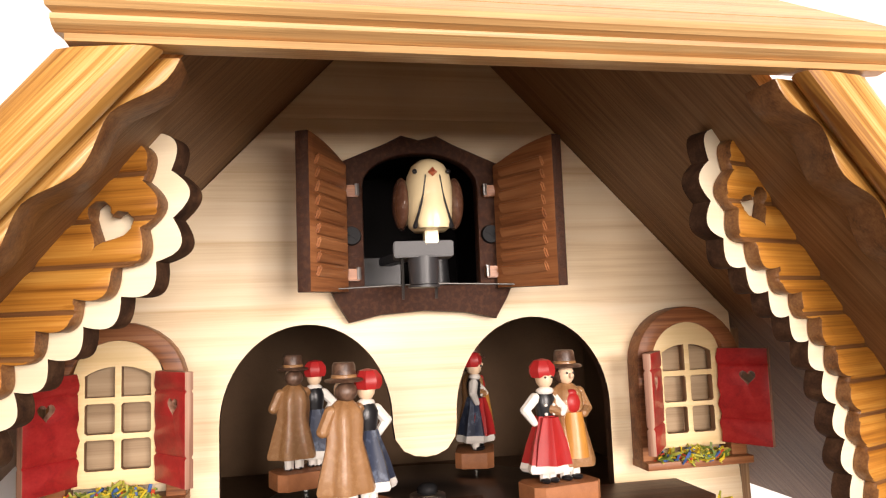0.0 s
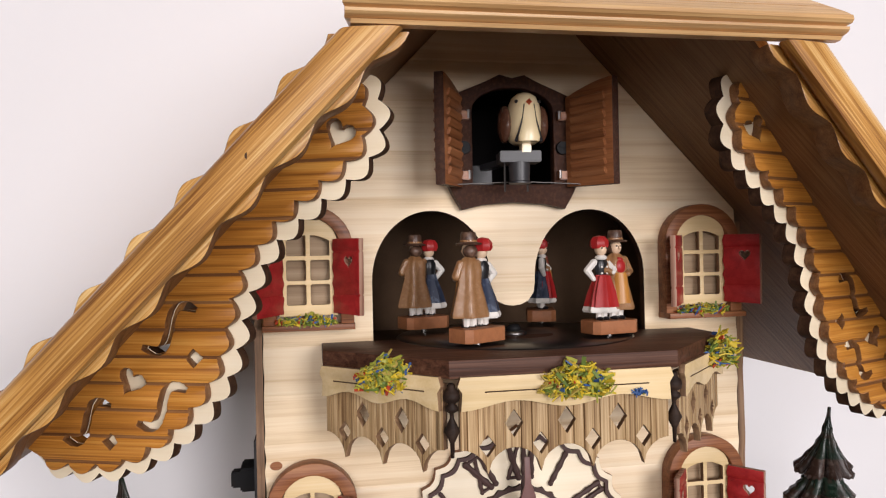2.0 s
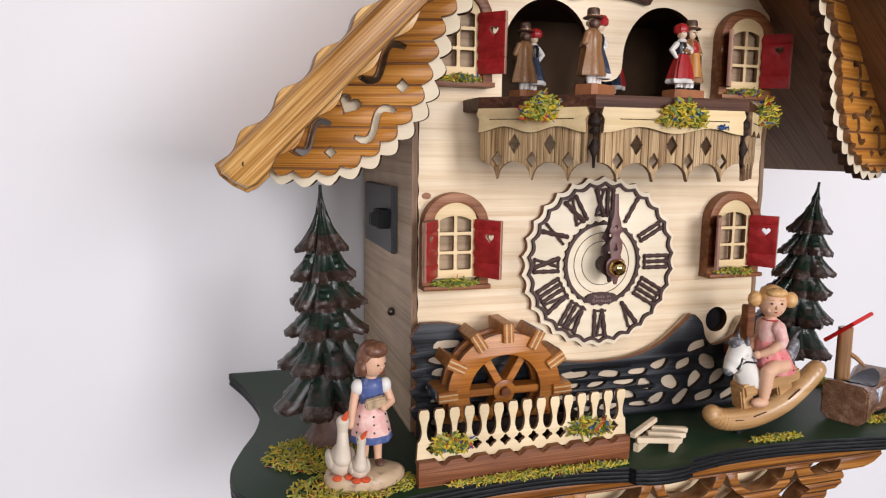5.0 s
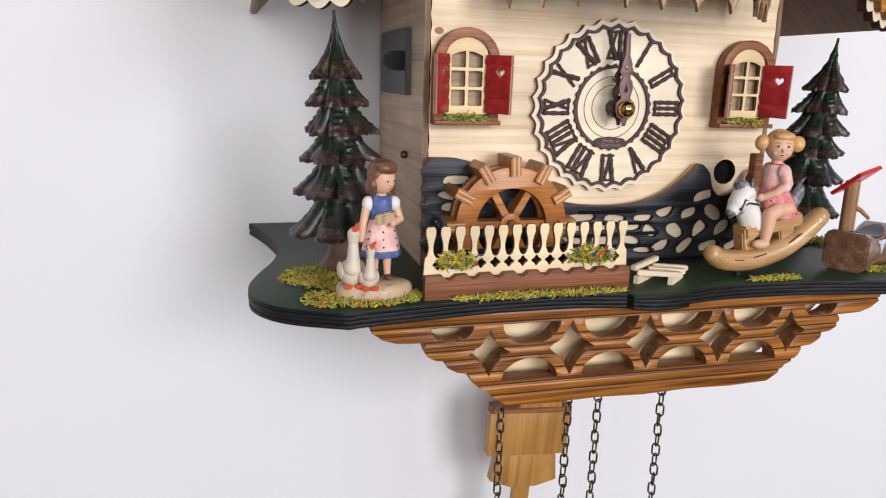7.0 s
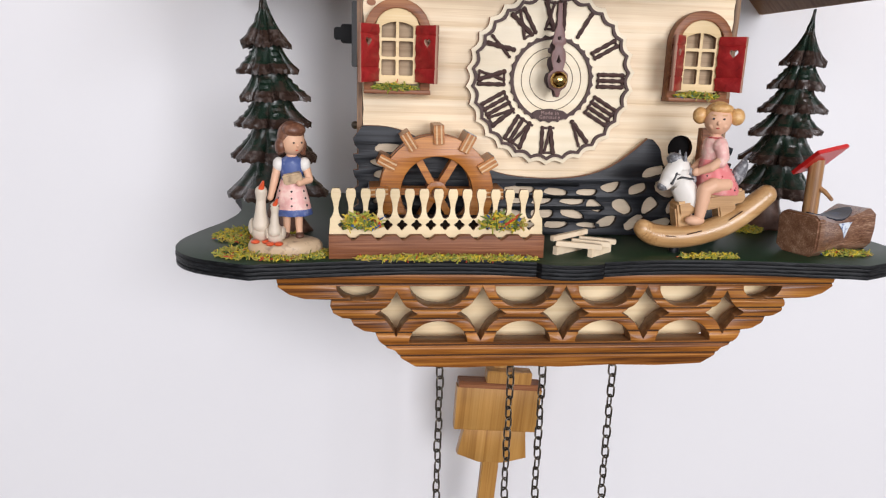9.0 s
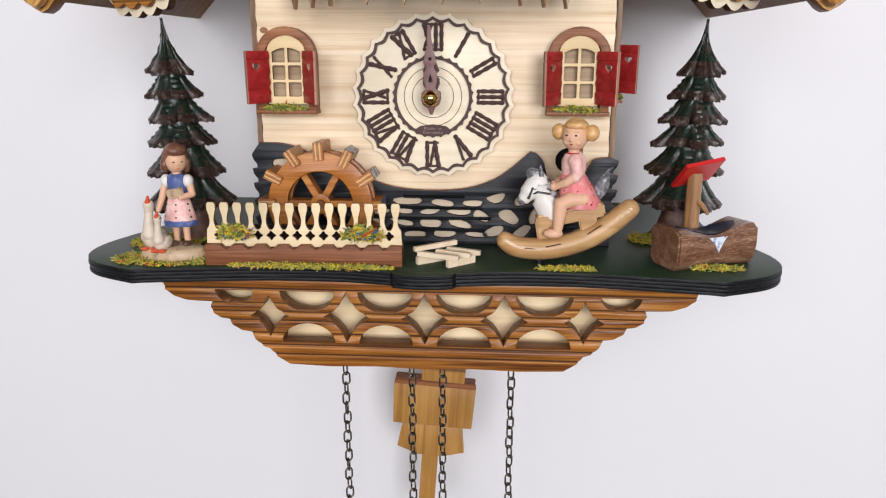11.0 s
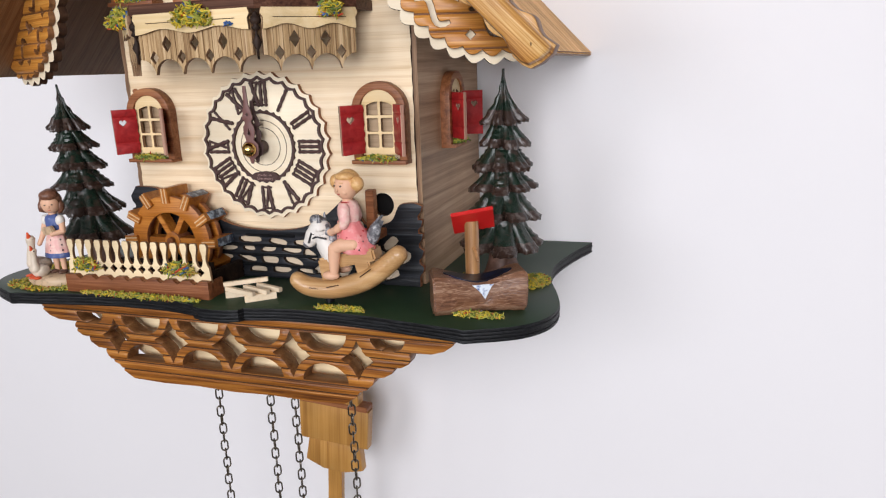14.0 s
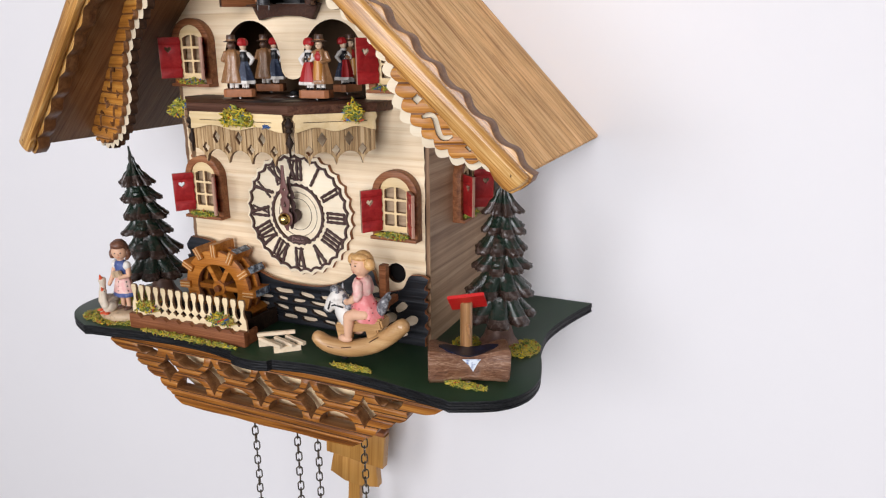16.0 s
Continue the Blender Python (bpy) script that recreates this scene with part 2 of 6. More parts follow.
hair_brown = paint("hair_brown", (0.14, 0.055, 0.03), rough=0.4, second=(0.25, 0.12, 0.07), scale=400)
hair_blond = paint("hair_blond", (0.60, 0.33, 0.12), rough=0.38, second=(0.72, 0.46, 0.2), scale=400)
fig_blue = paint("figure_blue", (0.07, 0.105, 0.27), rough=0.42, second=(0.2, 0.24, 0.4), amount=0.3, scale=300, spec=0.35)
fig_pink = paint("figure_pink", (0.74, 0.40, 0.36), rough=0.42, second=(0.80, 0.56, 0.48), amount=0.6, scale=250, spec=0.35)
fig_rose = paint("figure_rose", (0.70, 0.20, 0.20), rough=0.42, second=(0.76, 0.36, 0.33), amount=0.5, scale=160, spec=0.35)
fig_grey = paint("figure_grey", (0.10, 0.10, 0.11), rough=0.4, second=(0.4, 0.4, 0.41), amount=0.5, scale=350)
fig_orange = paint("figure_orange", (0.72, 0.10, 0.03), rough=0.35)
fig_stone = paint("figure_stone", (0.55, 0.40, 0.25), rough=0.45, second=(0.3, 0.2, 0.13), amount=0.35, scale=200)
paddle_end = wood("paddle_ply", (0.52, 0.33, 0.16), (0.64, 0.44, 0.24), (0.72, 0.53, 0.32), rough=0.5, contrast=0.8, spec=0.35)
window_tan = wood("window_frame_birch", (0.62, 0.44, 0.20), (0.75, 0.565, 0.305), (0.81, 0.645, 0.39), rough=0.5, coarse=1.0, contrast=0.6, relief=0.08, spec=0.35)
stone_tan = wood("tan_stones", (0.52, 0.40, 0.27), (0.66, 0.535, 0.385), (0.74, 0.62, 0.47), rough=0.55, coarse=0.8, spec=0.25)
pane_shade_wood = wood("pane_board", (0.27, 0.18, 0.105), (0.38, 0.268, 0.165), (0.46, 0.34, 0.22), rough=0.6, coarse=0.8, spec=0.25)
shutter_edge = wood("raw_shutter_edge", (0.18, 0.075, 0.045), (0.36, 0.185, 0.125), (0.50, 0.32, 0.23), turn=(0, 90, 0), rough=0.65, coarse=2.0, relief=0.5, contrast=1.2)
recess_shade = paint("recess_shade", (0.008, 0.007, 0.007), rough=0.85, spec=0.1)
wire_dark = paint("dark_wire", (0.10, 0.095, 0.09), rough=0.45, metal=1.0)
base_red = wood("red_brown_base", (0.085, 0.024, 0.008), (0.205, 0.068, 0.024), (0.33, 0.135, 0.058), rough=0.5, coarse=1.6, relief=0.5, spec=0.3, fibre_weight=0.8)
# roof oak again, with the shade below the roof put into its colour
under_shaded_l = wood("underside_shaded_left", (0.135, 0.062, 0.026), (0.24, 0.122, 0.054), (0.32, 0.180, 0.086), turn=(0, 45, 0), rough=0.5, coarse=1.6, spec=0.3, fibre_weight=1.0)
under_shaded_r = wood("underside_shaded_right", (0.135, 0.062, 0.026), (0.24, 0.122, 0.054), (0.32, 0.180, 0.086), turn=(0, -45, 0), rough=0.5, coarse=1.6, spec=0.3, fibre_weight=1.0)
letter_pale = paint("pale_lettering", (0.36, 0.22, 0.19), rough=0.5)
wing_dark = paint("wing_dark_brown", (0.085, 0.036, 0.022), rough=0.2, coat=0.5, second=(0.12, 0.06, 0.04), scale=500, amount=0.4)
apron_wood = wood("apron_oak", (0.085, 0.024, 0.004), (0.29, 0.100, 0.014), (0.47, 0.20, 0.036), rough=0.42, coat=0.08, coarse=1.5, contrast=1.25, spec=0.4, fibre_weight=0.7)
goose_cream = paint("goose_cream", (0.68, 0.58, 0.46), rough=0.42, spread=0.1, spec=0.35)
box_black = wood("black_brown_wood", (0.010, 0.006, 0.004), (0.022, 0.012, 0.008), (0.045, 0.026, 0.017), rough=0.6, spec=0.2)
bird_cream = paint("bird_cream", (0.84, 0.69, 0.42), rough=0.25, spread=0.03, relief=0.02, coat=0.2)
leaf_mats = [paint("moss_" + k, c, rough=0.6, relief=0.2) for k, c in (
    ("olive", (0.36, 0.36, 0.05)), ("yellow", (0.66, 0.48, 0.03)), ("green", (0.13, 0.19, 0.03)), ("straw", (0.48, 0.36, 0.08)),
    ("red", (0.5, 0.06, 0.02)), ("blue", (0.04, 0.11, 0.30)))]

# ---------------------------------------------------------------- builders


def add_mesh(name, bm, mats, parent=None, label="", smooth=40):
    """Links a bmesh as one object; faces are smooth and edges sharper than the angle stay sharp."""
    if smooth:
        lim = radians(smooth)
        for f in bm.faces:
            f.smooth = True
        for e in bm.edges:
            e.smooth = len(e.link_faces) == 2 and e.calc_face_angle(0) < lim
    me = bpy.data.meshes.new(name)
    bm.to_mesh(me)
    bm.free()
    for m in (mats if isinstance(mats, (list, tuple)) else [mats]):
        me.materials.append(m)
    ob = new(name, me)
    if parent:
        ob.parent = parent
    if label:
        ob["label"] = label
    return ob


def part(name, bm, material, parent, label="", smooth=40):
    return add_mesh(name, bm, material, parent, label, smooth)


def hub(name, label, category, place=(0, 0, 0), group="", kind=""):
    ob = tagged(new(name), label, category, group, kind)
    ob.location = place
    ob.empty_display_size = 0.01
    return ob


def plate_bm(loops, thick, m=None, bevel=0.0):
    """A flat plate with holes: closed loops of (u, v) in metres, in the local xy plane, from z = -thick/2 to thick/2. Rim faces take material 1."""
    cu = bpy.data.curves.new("outline", "CURVE")
    cu.dimensions, cu.fill_mode = "2D", "BOTH"
    cu.extrude, cu.bevel_depth, cu.bevel_resolution = 500 * thick - 1000 * bevel, 1000 * bevel, 1
    cu.offset = -1000 * bevel
    for loop in loops:
        s = cu.splines.new("POLY")
        s.points.add(len(loop) - 1)
        for p, (u, v) in zip(s.points, loop):
            p.co = (1000 * u, 1000 * v, 0, 1)
        s.use_cyclic_u = True
    ob = bpy.data.objects.new("outline", cu)
    me = bpy.data.meshes.new_from_object(ob)
    bm = bmesh.new()
    bm.from_mesh(me)
    bpy.data.objects.remove(ob), bpy.data.curves.remove(cu), bpy.data.meshes.remove(me)
    bmesh.ops.scale(bm, vec=(0.001, 0.001, 0.001), verts=bm.verts)
    bmesh.ops.remove_doubles(bm, verts=bm.verts, dist=1e-6)
    bmesh.ops.recalc_face_normals(bm, faces=bm.faces)
    for f in bm.faces:
        f.normal_update()
        f.material_index = 0 if abs(f.normal.z) > 0.5 else 1
    if m:
        bm.transform(m)
    return bm


UPRIGHT = pose(0, 0, 0, 90, 0, 0)


def facing(front, thick):
    """Puts a plate upright: u is x, v is z, its face at y = front towards the viewer."""
    return Matrix.Translation((0, front + thick / 2, 0)) @ UPRIGHT


def upright(name, loops, front, thick, mats, parent, label="", bevel=0.0, m=None):
    bm = plate_bm(loops, thick, facing(front, thick), bevel)
    if m:
        bm.transform(m)
    return part(name, bm, mats, parent, label)


def circle(u, v, r, n=32, squash=1.0):
    return [(u + r * math.cos(2 * math.pi * k / n), v + squash * r * math.sin(2 * math.pi * k / n)) for k in range(n)]


def diamond(u, v, a, b):
    return [(u - a, v), (u, v - b), (u + a, v), (u, v + b)]


def heart(u, v, s, n=20, tilt=0.0):
    out = []
    for k in range(n):
        a = 2 * math.pi * k / n
        x, y = 16 * math.sin(a) ** 3, 13 * math.cos(a) - 5 * math.cos(2 * a) - 2 * math.cos(3 * a) - math.cos(4 * a)
        x, y = x * s / 32, y * s / 32
        out.append((u + x * math.cos(tilt) - y * math.sin(tilt), v + x * math.sin(tilt) + y * math.cos(tilt)))
    return out


def band(points, width):
    """A closed outline round a line of points."""
    left, right = [], []
    for k, (u, v) in enumerate(points):
        a, b = points[max(0, k - 1)], points[min(len(points) - 1, k + 1)]
        d = Vector((b[0] - a[0], b[1] - a[1])).normalized()
        w = width / 2 * (0.55 if k in (0, len(points) - 1) else 1)
        left.append((u - d.y * w, v + d.x * w))
        right.append((u + d.y * w, v - d.x * w))
    return left + right[::-1]


def s_curve(u, v, size, tilt, width):
    """A lazy S; a negative width makes it fall towards +u."""
    pts, flip = [], (-1 if width < 0 else 1)
    width = abs(width)
    for k in range(13):
        a = k / 12 * 2 - 1
        x, y = (0.38 * a + 0.62 * a ** 3) * size / 2, flip * 0.41 * size * math.sin(a * math.pi * 0.70)
        pts.append((u + x * math.cos(tilt) - y * math.sin(tilt), v + x * math.sin(tilt) + y * math.cos(tilt)))
    return band(pts, width)


def scallops(line, pitch, bulge, steps=6, power=0.8):
    """Half-round scallops along an open line of points; they bulge to the right of its direction."""
    pts = [Vector(p) for p in line]
    total = sum((b - a).length for a, b in zip(pts, pts[1:]))
    n = max(1, round(total / pitch))

    def at(d):
        for a, b in zip(pts, pts[1:]):
            l = (b - a).length
            if d <= l:
                return a + (b - a) * d / l
            d -= l
        return pts[-1].copy()

    out = []
    for k in range(n):
        a, b = at(total * k / n), at(total * (k + 1) / n)
        d = b - a
        side = Vector((d.y, -d.x)).normalized()
        for j in range(steps):
            out.append(tuple(a + d * j / steps + side * bulge * math.sin(math.pi * j / steps) ** power))
    out.append(tuple(pts[-1]))
    return out


def box(bm, m, size, mat=0, bevel=0.0):
    r = bmesh.ops.create_cube(bm, size=1, matrix=m @ Matrix.Diagonal((*size, 1)))
    faces = {f for v in r["verts"] for f in v.link_faces}
    for f in faces:
        f.material_index = mat
    if bevel:
        edges = {e for f in faces for e in f.edges}
        bmesh.ops.bevel(bm, geom=list(edges), offset=bevel, segments=2, affect="EDGES", material=-1)


def boxed(size, m, bevel=0.0):
    bm = bmesh.new()
    box(bm, m, size, 0, bevel)
    return bm


def ball(bm, c, r, mat=0, m=None, seg=14):
    r = r if isinstance(r, tuple) else (r, r, r)
    mm = Matrix.Translation(c) @ (m or Matrix()) @ Matrix.Diagonal((*r, 1))
    res = bmesh.ops.create_uvsphere(bm, u_segments=seg, v_segments=max(6, seg * 2 // 3), radius=1, matrix=mm)
    for f in {f for v in res["verts"] for f in v.link_faces}:
        f.material_index = mat


def tube(bm, a, b, r0, r1=None, mat=0, seg=12, caps=True):
    a, b = Vector(a), Vector(b)
    d = b - a
    mm = Matrix.Translation((a + b) / 2) @ d.to_track_quat("Z", "Y").to_matrix().to_4x4()
    res = bmesh.ops.create_cone(bm, cap_ends=caps, segments=seg, radius1=r0, radius2=r0 if r1 is None else r1, depth=d.length, matrix=mm)
    for f in {f for v in res["verts"] for f in v.link_faces}:
        f.material_index = mat


def limb(bm, points, radii, mat=0, seg=10):
    for (a, b), (r, s) in zip(zip(points, points[1:]), zip(radii, radii[1:])):
        tube(bm, a, b, r, s, mat, seg)
    for p, r in zip(points, radii):
        ball(bm, p, r, mat, seg=seg)


def lathe(bm, profile, c=(0, 0, 0), mat=0, seg=20, squash=(1, 1), ripple=0.0, folds=0, m=None):
    """A turned body from (radius, height); folds ripple its radius."""
    rings = []
    for i, (r, z) in enumerate(profile):
        ring = []
        for k in range(seg):
            a = 2 * math.pi * k / seg
            w = r * (1 + ripple * math.cos(folds * a))
            p = Vector((w * math.cos(a) * squash[0], w * math.sin(a) * squash[1], z))
            p = (m @ p if m else p) + Vector(c)
            ring.append(bm.verts.new(p))
        rings.append(ring)
    for a, b in zip(rings, rings[1:]):
        for k in range(seg):
            f = bm.faces.new((a[k], a[(k + 1) % seg], b[(k + 1) % seg], b[k]))
            f.material_index = mat
    for ring, flip in ((rings[0], True), (rings[-1], False)):
        f = bm.faces.new(ring[::-1] if flip else ring)
        f.material_index = mat


def groove(bm, heights, depth, width, front, dark=None):
    """Rounded grooves across the front of an upright plate at the given heights; dark is the material index of their bottoms."""
    for z in heights:
        for dz in (-width, -width * 0.35, 0, width * 0.35, width):
            bmesh.ops.bisect_plane(bm, geom=bm.verts[:] + bm.edges[:] + bm.faces[:], plane_co=(0, 0, z + dz), plane_no=(0, 0, 1), dist=1e-6)
    for v in bm.verts:
        if v.co.y < front + depth * 0.9:
            d = min(abs(v.co.z - z) for z in heights)
            if d < width * 0.9:
                v.co.y = max(v.co.y, front + depth * (1 if d < 1e-5 else 0.6))
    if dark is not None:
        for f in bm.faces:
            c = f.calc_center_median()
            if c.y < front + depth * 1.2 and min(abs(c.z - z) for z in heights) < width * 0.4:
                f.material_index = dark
    return bm


def mirrored(loops):
    return [[(-u, v) for u, v in loop][::-1] for loop in loops]


def tuft(name, c, size, count, seed, mix, label, category, length=0.007, parent=None, wide=0.0003):
    """A heap of dried blades and petals: many small bent slips in several colours."""
    rnd = random.Random(seed)
    bm = bmesh.new()
    for _ in range(int(count * 1.6)):
        a, q = rnd.uniform(0, 2 * math.pi), math.sqrt(rnd.random())
        h = rnd.random() * (1 - 0.6 * q)
        p = Vector((c[0] + size[0] * q * math.cos(a), c[1] + size[1] * q * math.sin(a), c[2] + size[2] * h))
        d = Vector((rnd.gauss(0, 1), rnd.gauss(0, 1), rnd.gauss(0, 0.6))).normalized() * length * rnd.uniform(0.4, 1)
        s = d.cross(Vector((rnd.gauss(0, 1), rnd.gauss(0, 1), rnd.gauss(0, 1)))).normalized() * wide * rnd.uniform(0.6, 1.4)
        up = d.cross(s).normalized() * length * rnd.uniform(-0.15, 0.15)
        t = s.cross(d).normalized() * 0.00025
        quad = [p - d / 2 - s, p - d / 2 + s, p + up + s, p + up - s, p + d / 2 + s * 0.5, p + d / 2 - s * 0.5]
        v = [bm.verts.new(k + t) for k in quad] + [bm.verts.new(k - t) for k in quad]
        k = rnd.choices(range(6), mix)[0]
        for idx in ((0, 1, 2, 3), (3, 2, 4, 5), (7, 6, 9, 8), (8, 9, 11, 10), (0, 3, 9, 6), (3, 5, 11, 9), (1, 7, 8, 2), (2, 8, 10, 4), (4, 10, 11, 5), (0, 6, 7, 1)):
            f = bm.faces.new([v[i] for i in idx])
            f.material_index = k
    ob = add_mesh(name, bm, leaf_mats, parent, label, smooth=0)
    return tagged(ob, label, category, kind="stuff")


def smooth_line(pts, steps=5, closed=False):
    """Catmull-Rom through the points."""
    n, out = len(pts), []
    for k in range(n if closed else n - 1):
        p = [Vector(pts[(k + j) % n] if closed else pts[min(max(k + j, 0), n - 1)]) for j in (-1, 0, 1, 2)]
        for j in range(steps):
            t = j / steps
            q = 0.5 * ((2 * p[1]) + (p[2] - p[0]) * t + (2 * p[0] - 5 * p[1] + 4 * p[2] - p[3]) * t * t + (3 * p[1] - p[0] - 3 * p[2] + p[3]) * t ** 3)
            out.append(tuple(q))
    if not closed:
        out.append(tuple(pts[-1]))
    return out


# ---------------------------------------------------------------- room
def slab_wall(name, lo, hi, material, label):
    c, s = (Vector(lo) + Vector(hi)) / 2, Vector(hi) - Vector(lo)
    return tagged(add_mesh(name, boxed(tuple(s), Matrix.Translation(c)), material, smooth=0), label, name.split("_")[0], kind="structure")


WALL_Y = 0.150
slab_wall("wall_north", (-2.2, WALL_Y, -1.45), (2.2, WALL_Y + 0.12, 1.55), wall_white, "plain matt white painted wall behind the clock")
# the other walls, floor and ceiling are unseen; their tones tune the bounced light
panes = [[(wx - 0.62, wz - 0.62), (wx + 0.62, wz - 0.62), (wx + 0.62, wz + 0.62), (wx - 0.62, wz + 0.62)] for wx, wz in ASSUMED_WINDOWS]
bm = plate_bm([[(-2.2, -1.45), (2.2, -1.45), (2.2, 1.55), (-2.2, 1.55)]] + panes, 0.12, facing(-2.72, 0.12))
tagged(add_mesh("wall_south", bm, [room_tan, room_tan], smooth=0), "plain beige painted wall with two assumed window openings", "wall", kind="structure")
slab_wall("wall_east", (2.2, -2.72, -1.45), (2.32, WALL_Y + 0.12, 1.55), room_pale, "plain greige painted wall")
slab_wall("wall_west", (-2.32, -2.72, -1.45), (-2.2, WALL_Y + 0.12, 1.55), room_pale, "plain greige painted wall")
slab_wall("floor", (-2.32, -2.72, -1.55), (2.32, WALL_Y + 0.12, -1.45), floor_brown, "plain brown floor")
slab_wall("ceiling", (-2.32, -2.72, 1.55), (2.32, WALL_Y + 0.12, 1.65), ceiling_white, "plain white ceiling")

# ---------------------------------------------------------------- clock case
clock = hub("cuckoo_clock", "pale pine chalet cuckoo clock hanging on a white wall", "cuckoo clock", (0, 0, 0))
HALF, TOP, BACK = 0.1208, 0.3778, 0.146
FLOOR = -0.003


def roof_z(x):
    return TOP - 1.04 * abs(x)


def arch_opening():
    """The stage's opening: two arches with a rounded tongue hanging between them."""
    right = []
    for k in range(29):
        a = math.pi * k / 28
        right.append((0.0396 + 0.0285 * math.cos(a), 0.2225 + 0.0328 * math.sin(a)))
    tongue = [(0.0111, 0.2205), (0.0104, 0.2152), (0.0076, 0.2112), (0.0038, 0.2094), (0, 0.2089)]
    half = [(0.0681, 0.1905)] + right + tongue
    return half + [(-u, v) for u, v in half[::-1][1:]]


def cuckoo_opening(grow=0.0):
    w, g = 0.0200 + grow, grow
    pts = [(-w, 0.2672 - g), (w, 0.2672 - g), (w, 0.302)]
    for k in range(1, 12):
        a = math.pi * k / 12
        pts.append((w * math.cos(a), 0.302 + (0.0112 + g) * math.sin(a)))
    return pts + [(-w, 0.302)]


rnd = random.Random(5)
FW = 0.1182
front_outline = [(FW, FLOOR)]
for k in range(1, 42):
    z = FLOOR + (roof_z(HALF) - FLOOR) * k / 42
    front_outline.append((FW + rnd.uniform(-0.0004, 0.0004), z))
front_outline += [(FW, roof_z(FW) - 0.0005), (0, TOP - 0.0005), (-FW, roof_z(FW) - 0.0005)]
for k in range(41, 0, -1):
    z = FLOOR + (roof_z(HALF) - FLOOR) * k / 42
    front_outline.append((-FW + rnd.uniform(-0.0004, 0.0004), z))
front_outline.append((-FW, FLOOR))
bm = plate_bm([front_outline, arch_opening(), cuckoo_opening(0.002), circle(0.0915, 0.0548, 0.0085)], 0.005, facing(0.0, 0.005))
groove(bm, [0.016 + 0.0222 * k for k in range(16)], 0.00022, 0.0005, 0.0)
part("front_panel", bm, [pine, burnt], clock, "pale pine front with dark cut edges")
part("wood_knot", plate_bm([circle(-0.1135, 0.1396, 0.0028, 18, 0.72)], 0.0002, facing(-0.0002, 0.0002)), [stain, stain], clock, "dark brown knot in the pine")
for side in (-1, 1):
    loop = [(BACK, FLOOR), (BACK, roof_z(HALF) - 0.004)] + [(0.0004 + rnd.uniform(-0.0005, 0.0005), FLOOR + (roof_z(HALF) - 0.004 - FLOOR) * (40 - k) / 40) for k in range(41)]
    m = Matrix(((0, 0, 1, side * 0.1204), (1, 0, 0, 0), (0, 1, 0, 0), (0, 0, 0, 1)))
    part("side_panel", plate_bm([loop], 0.0034, m), [pine_right_shaded if side > 0 else pine_left_lit, ply_edge], clock, "brown-grey pine side boards with this side's shade in the colour" if side > 0 else "pale pinkish pine side boards with this side's light in the colour")
part("back_panel", boxed((0.228, 0.004, 0.24), Matrix.Translation((0, BACK - 0.003, 0.12))), stage_dark, clock)

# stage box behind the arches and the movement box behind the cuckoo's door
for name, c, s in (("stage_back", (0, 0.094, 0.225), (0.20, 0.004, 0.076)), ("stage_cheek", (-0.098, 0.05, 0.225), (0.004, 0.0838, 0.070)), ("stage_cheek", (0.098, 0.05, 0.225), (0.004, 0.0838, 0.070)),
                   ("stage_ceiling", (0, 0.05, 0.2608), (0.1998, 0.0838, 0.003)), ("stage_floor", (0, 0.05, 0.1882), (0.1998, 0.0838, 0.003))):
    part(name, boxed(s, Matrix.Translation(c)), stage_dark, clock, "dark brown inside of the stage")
# the recess's darkness is put into the black colour of its walls
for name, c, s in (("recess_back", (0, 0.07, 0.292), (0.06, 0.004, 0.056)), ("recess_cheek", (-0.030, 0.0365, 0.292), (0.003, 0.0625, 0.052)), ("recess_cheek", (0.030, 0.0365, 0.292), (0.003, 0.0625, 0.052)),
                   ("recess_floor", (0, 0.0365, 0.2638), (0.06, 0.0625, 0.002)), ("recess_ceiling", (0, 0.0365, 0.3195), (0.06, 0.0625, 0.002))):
    part(name, boxed(s, Matrix.Translation(c)), recess_shade, clock, "recess behind the bird, its darkness put into black walls")
part("bellows_block", boxed((0.016, 0.02, 0.014), Matrix.Translation((-0.012, 0.03, 0.2722)), 0.001), dark_metal, clock)
bm = bmesh.new()
tube(bm, (0.011, 0.022, 0.2650), (0.011, 0.022, 0.2790), 0.0042, 0.0036, 0, 14)
part("recess_post", bm, dark_metal, clock, "small dark post in the recess")
# an added black plug stands in for the darkness behind the round hole
bm = bmesh.new()
tube(bm, (0.0915, 0.0055, 0.0548), (0.0915, 0.03, 0.0548), 0.0105)
part("sound_hole", bm, recess_shade, clock, "black plug standing in for the dark inside of the sound hole")

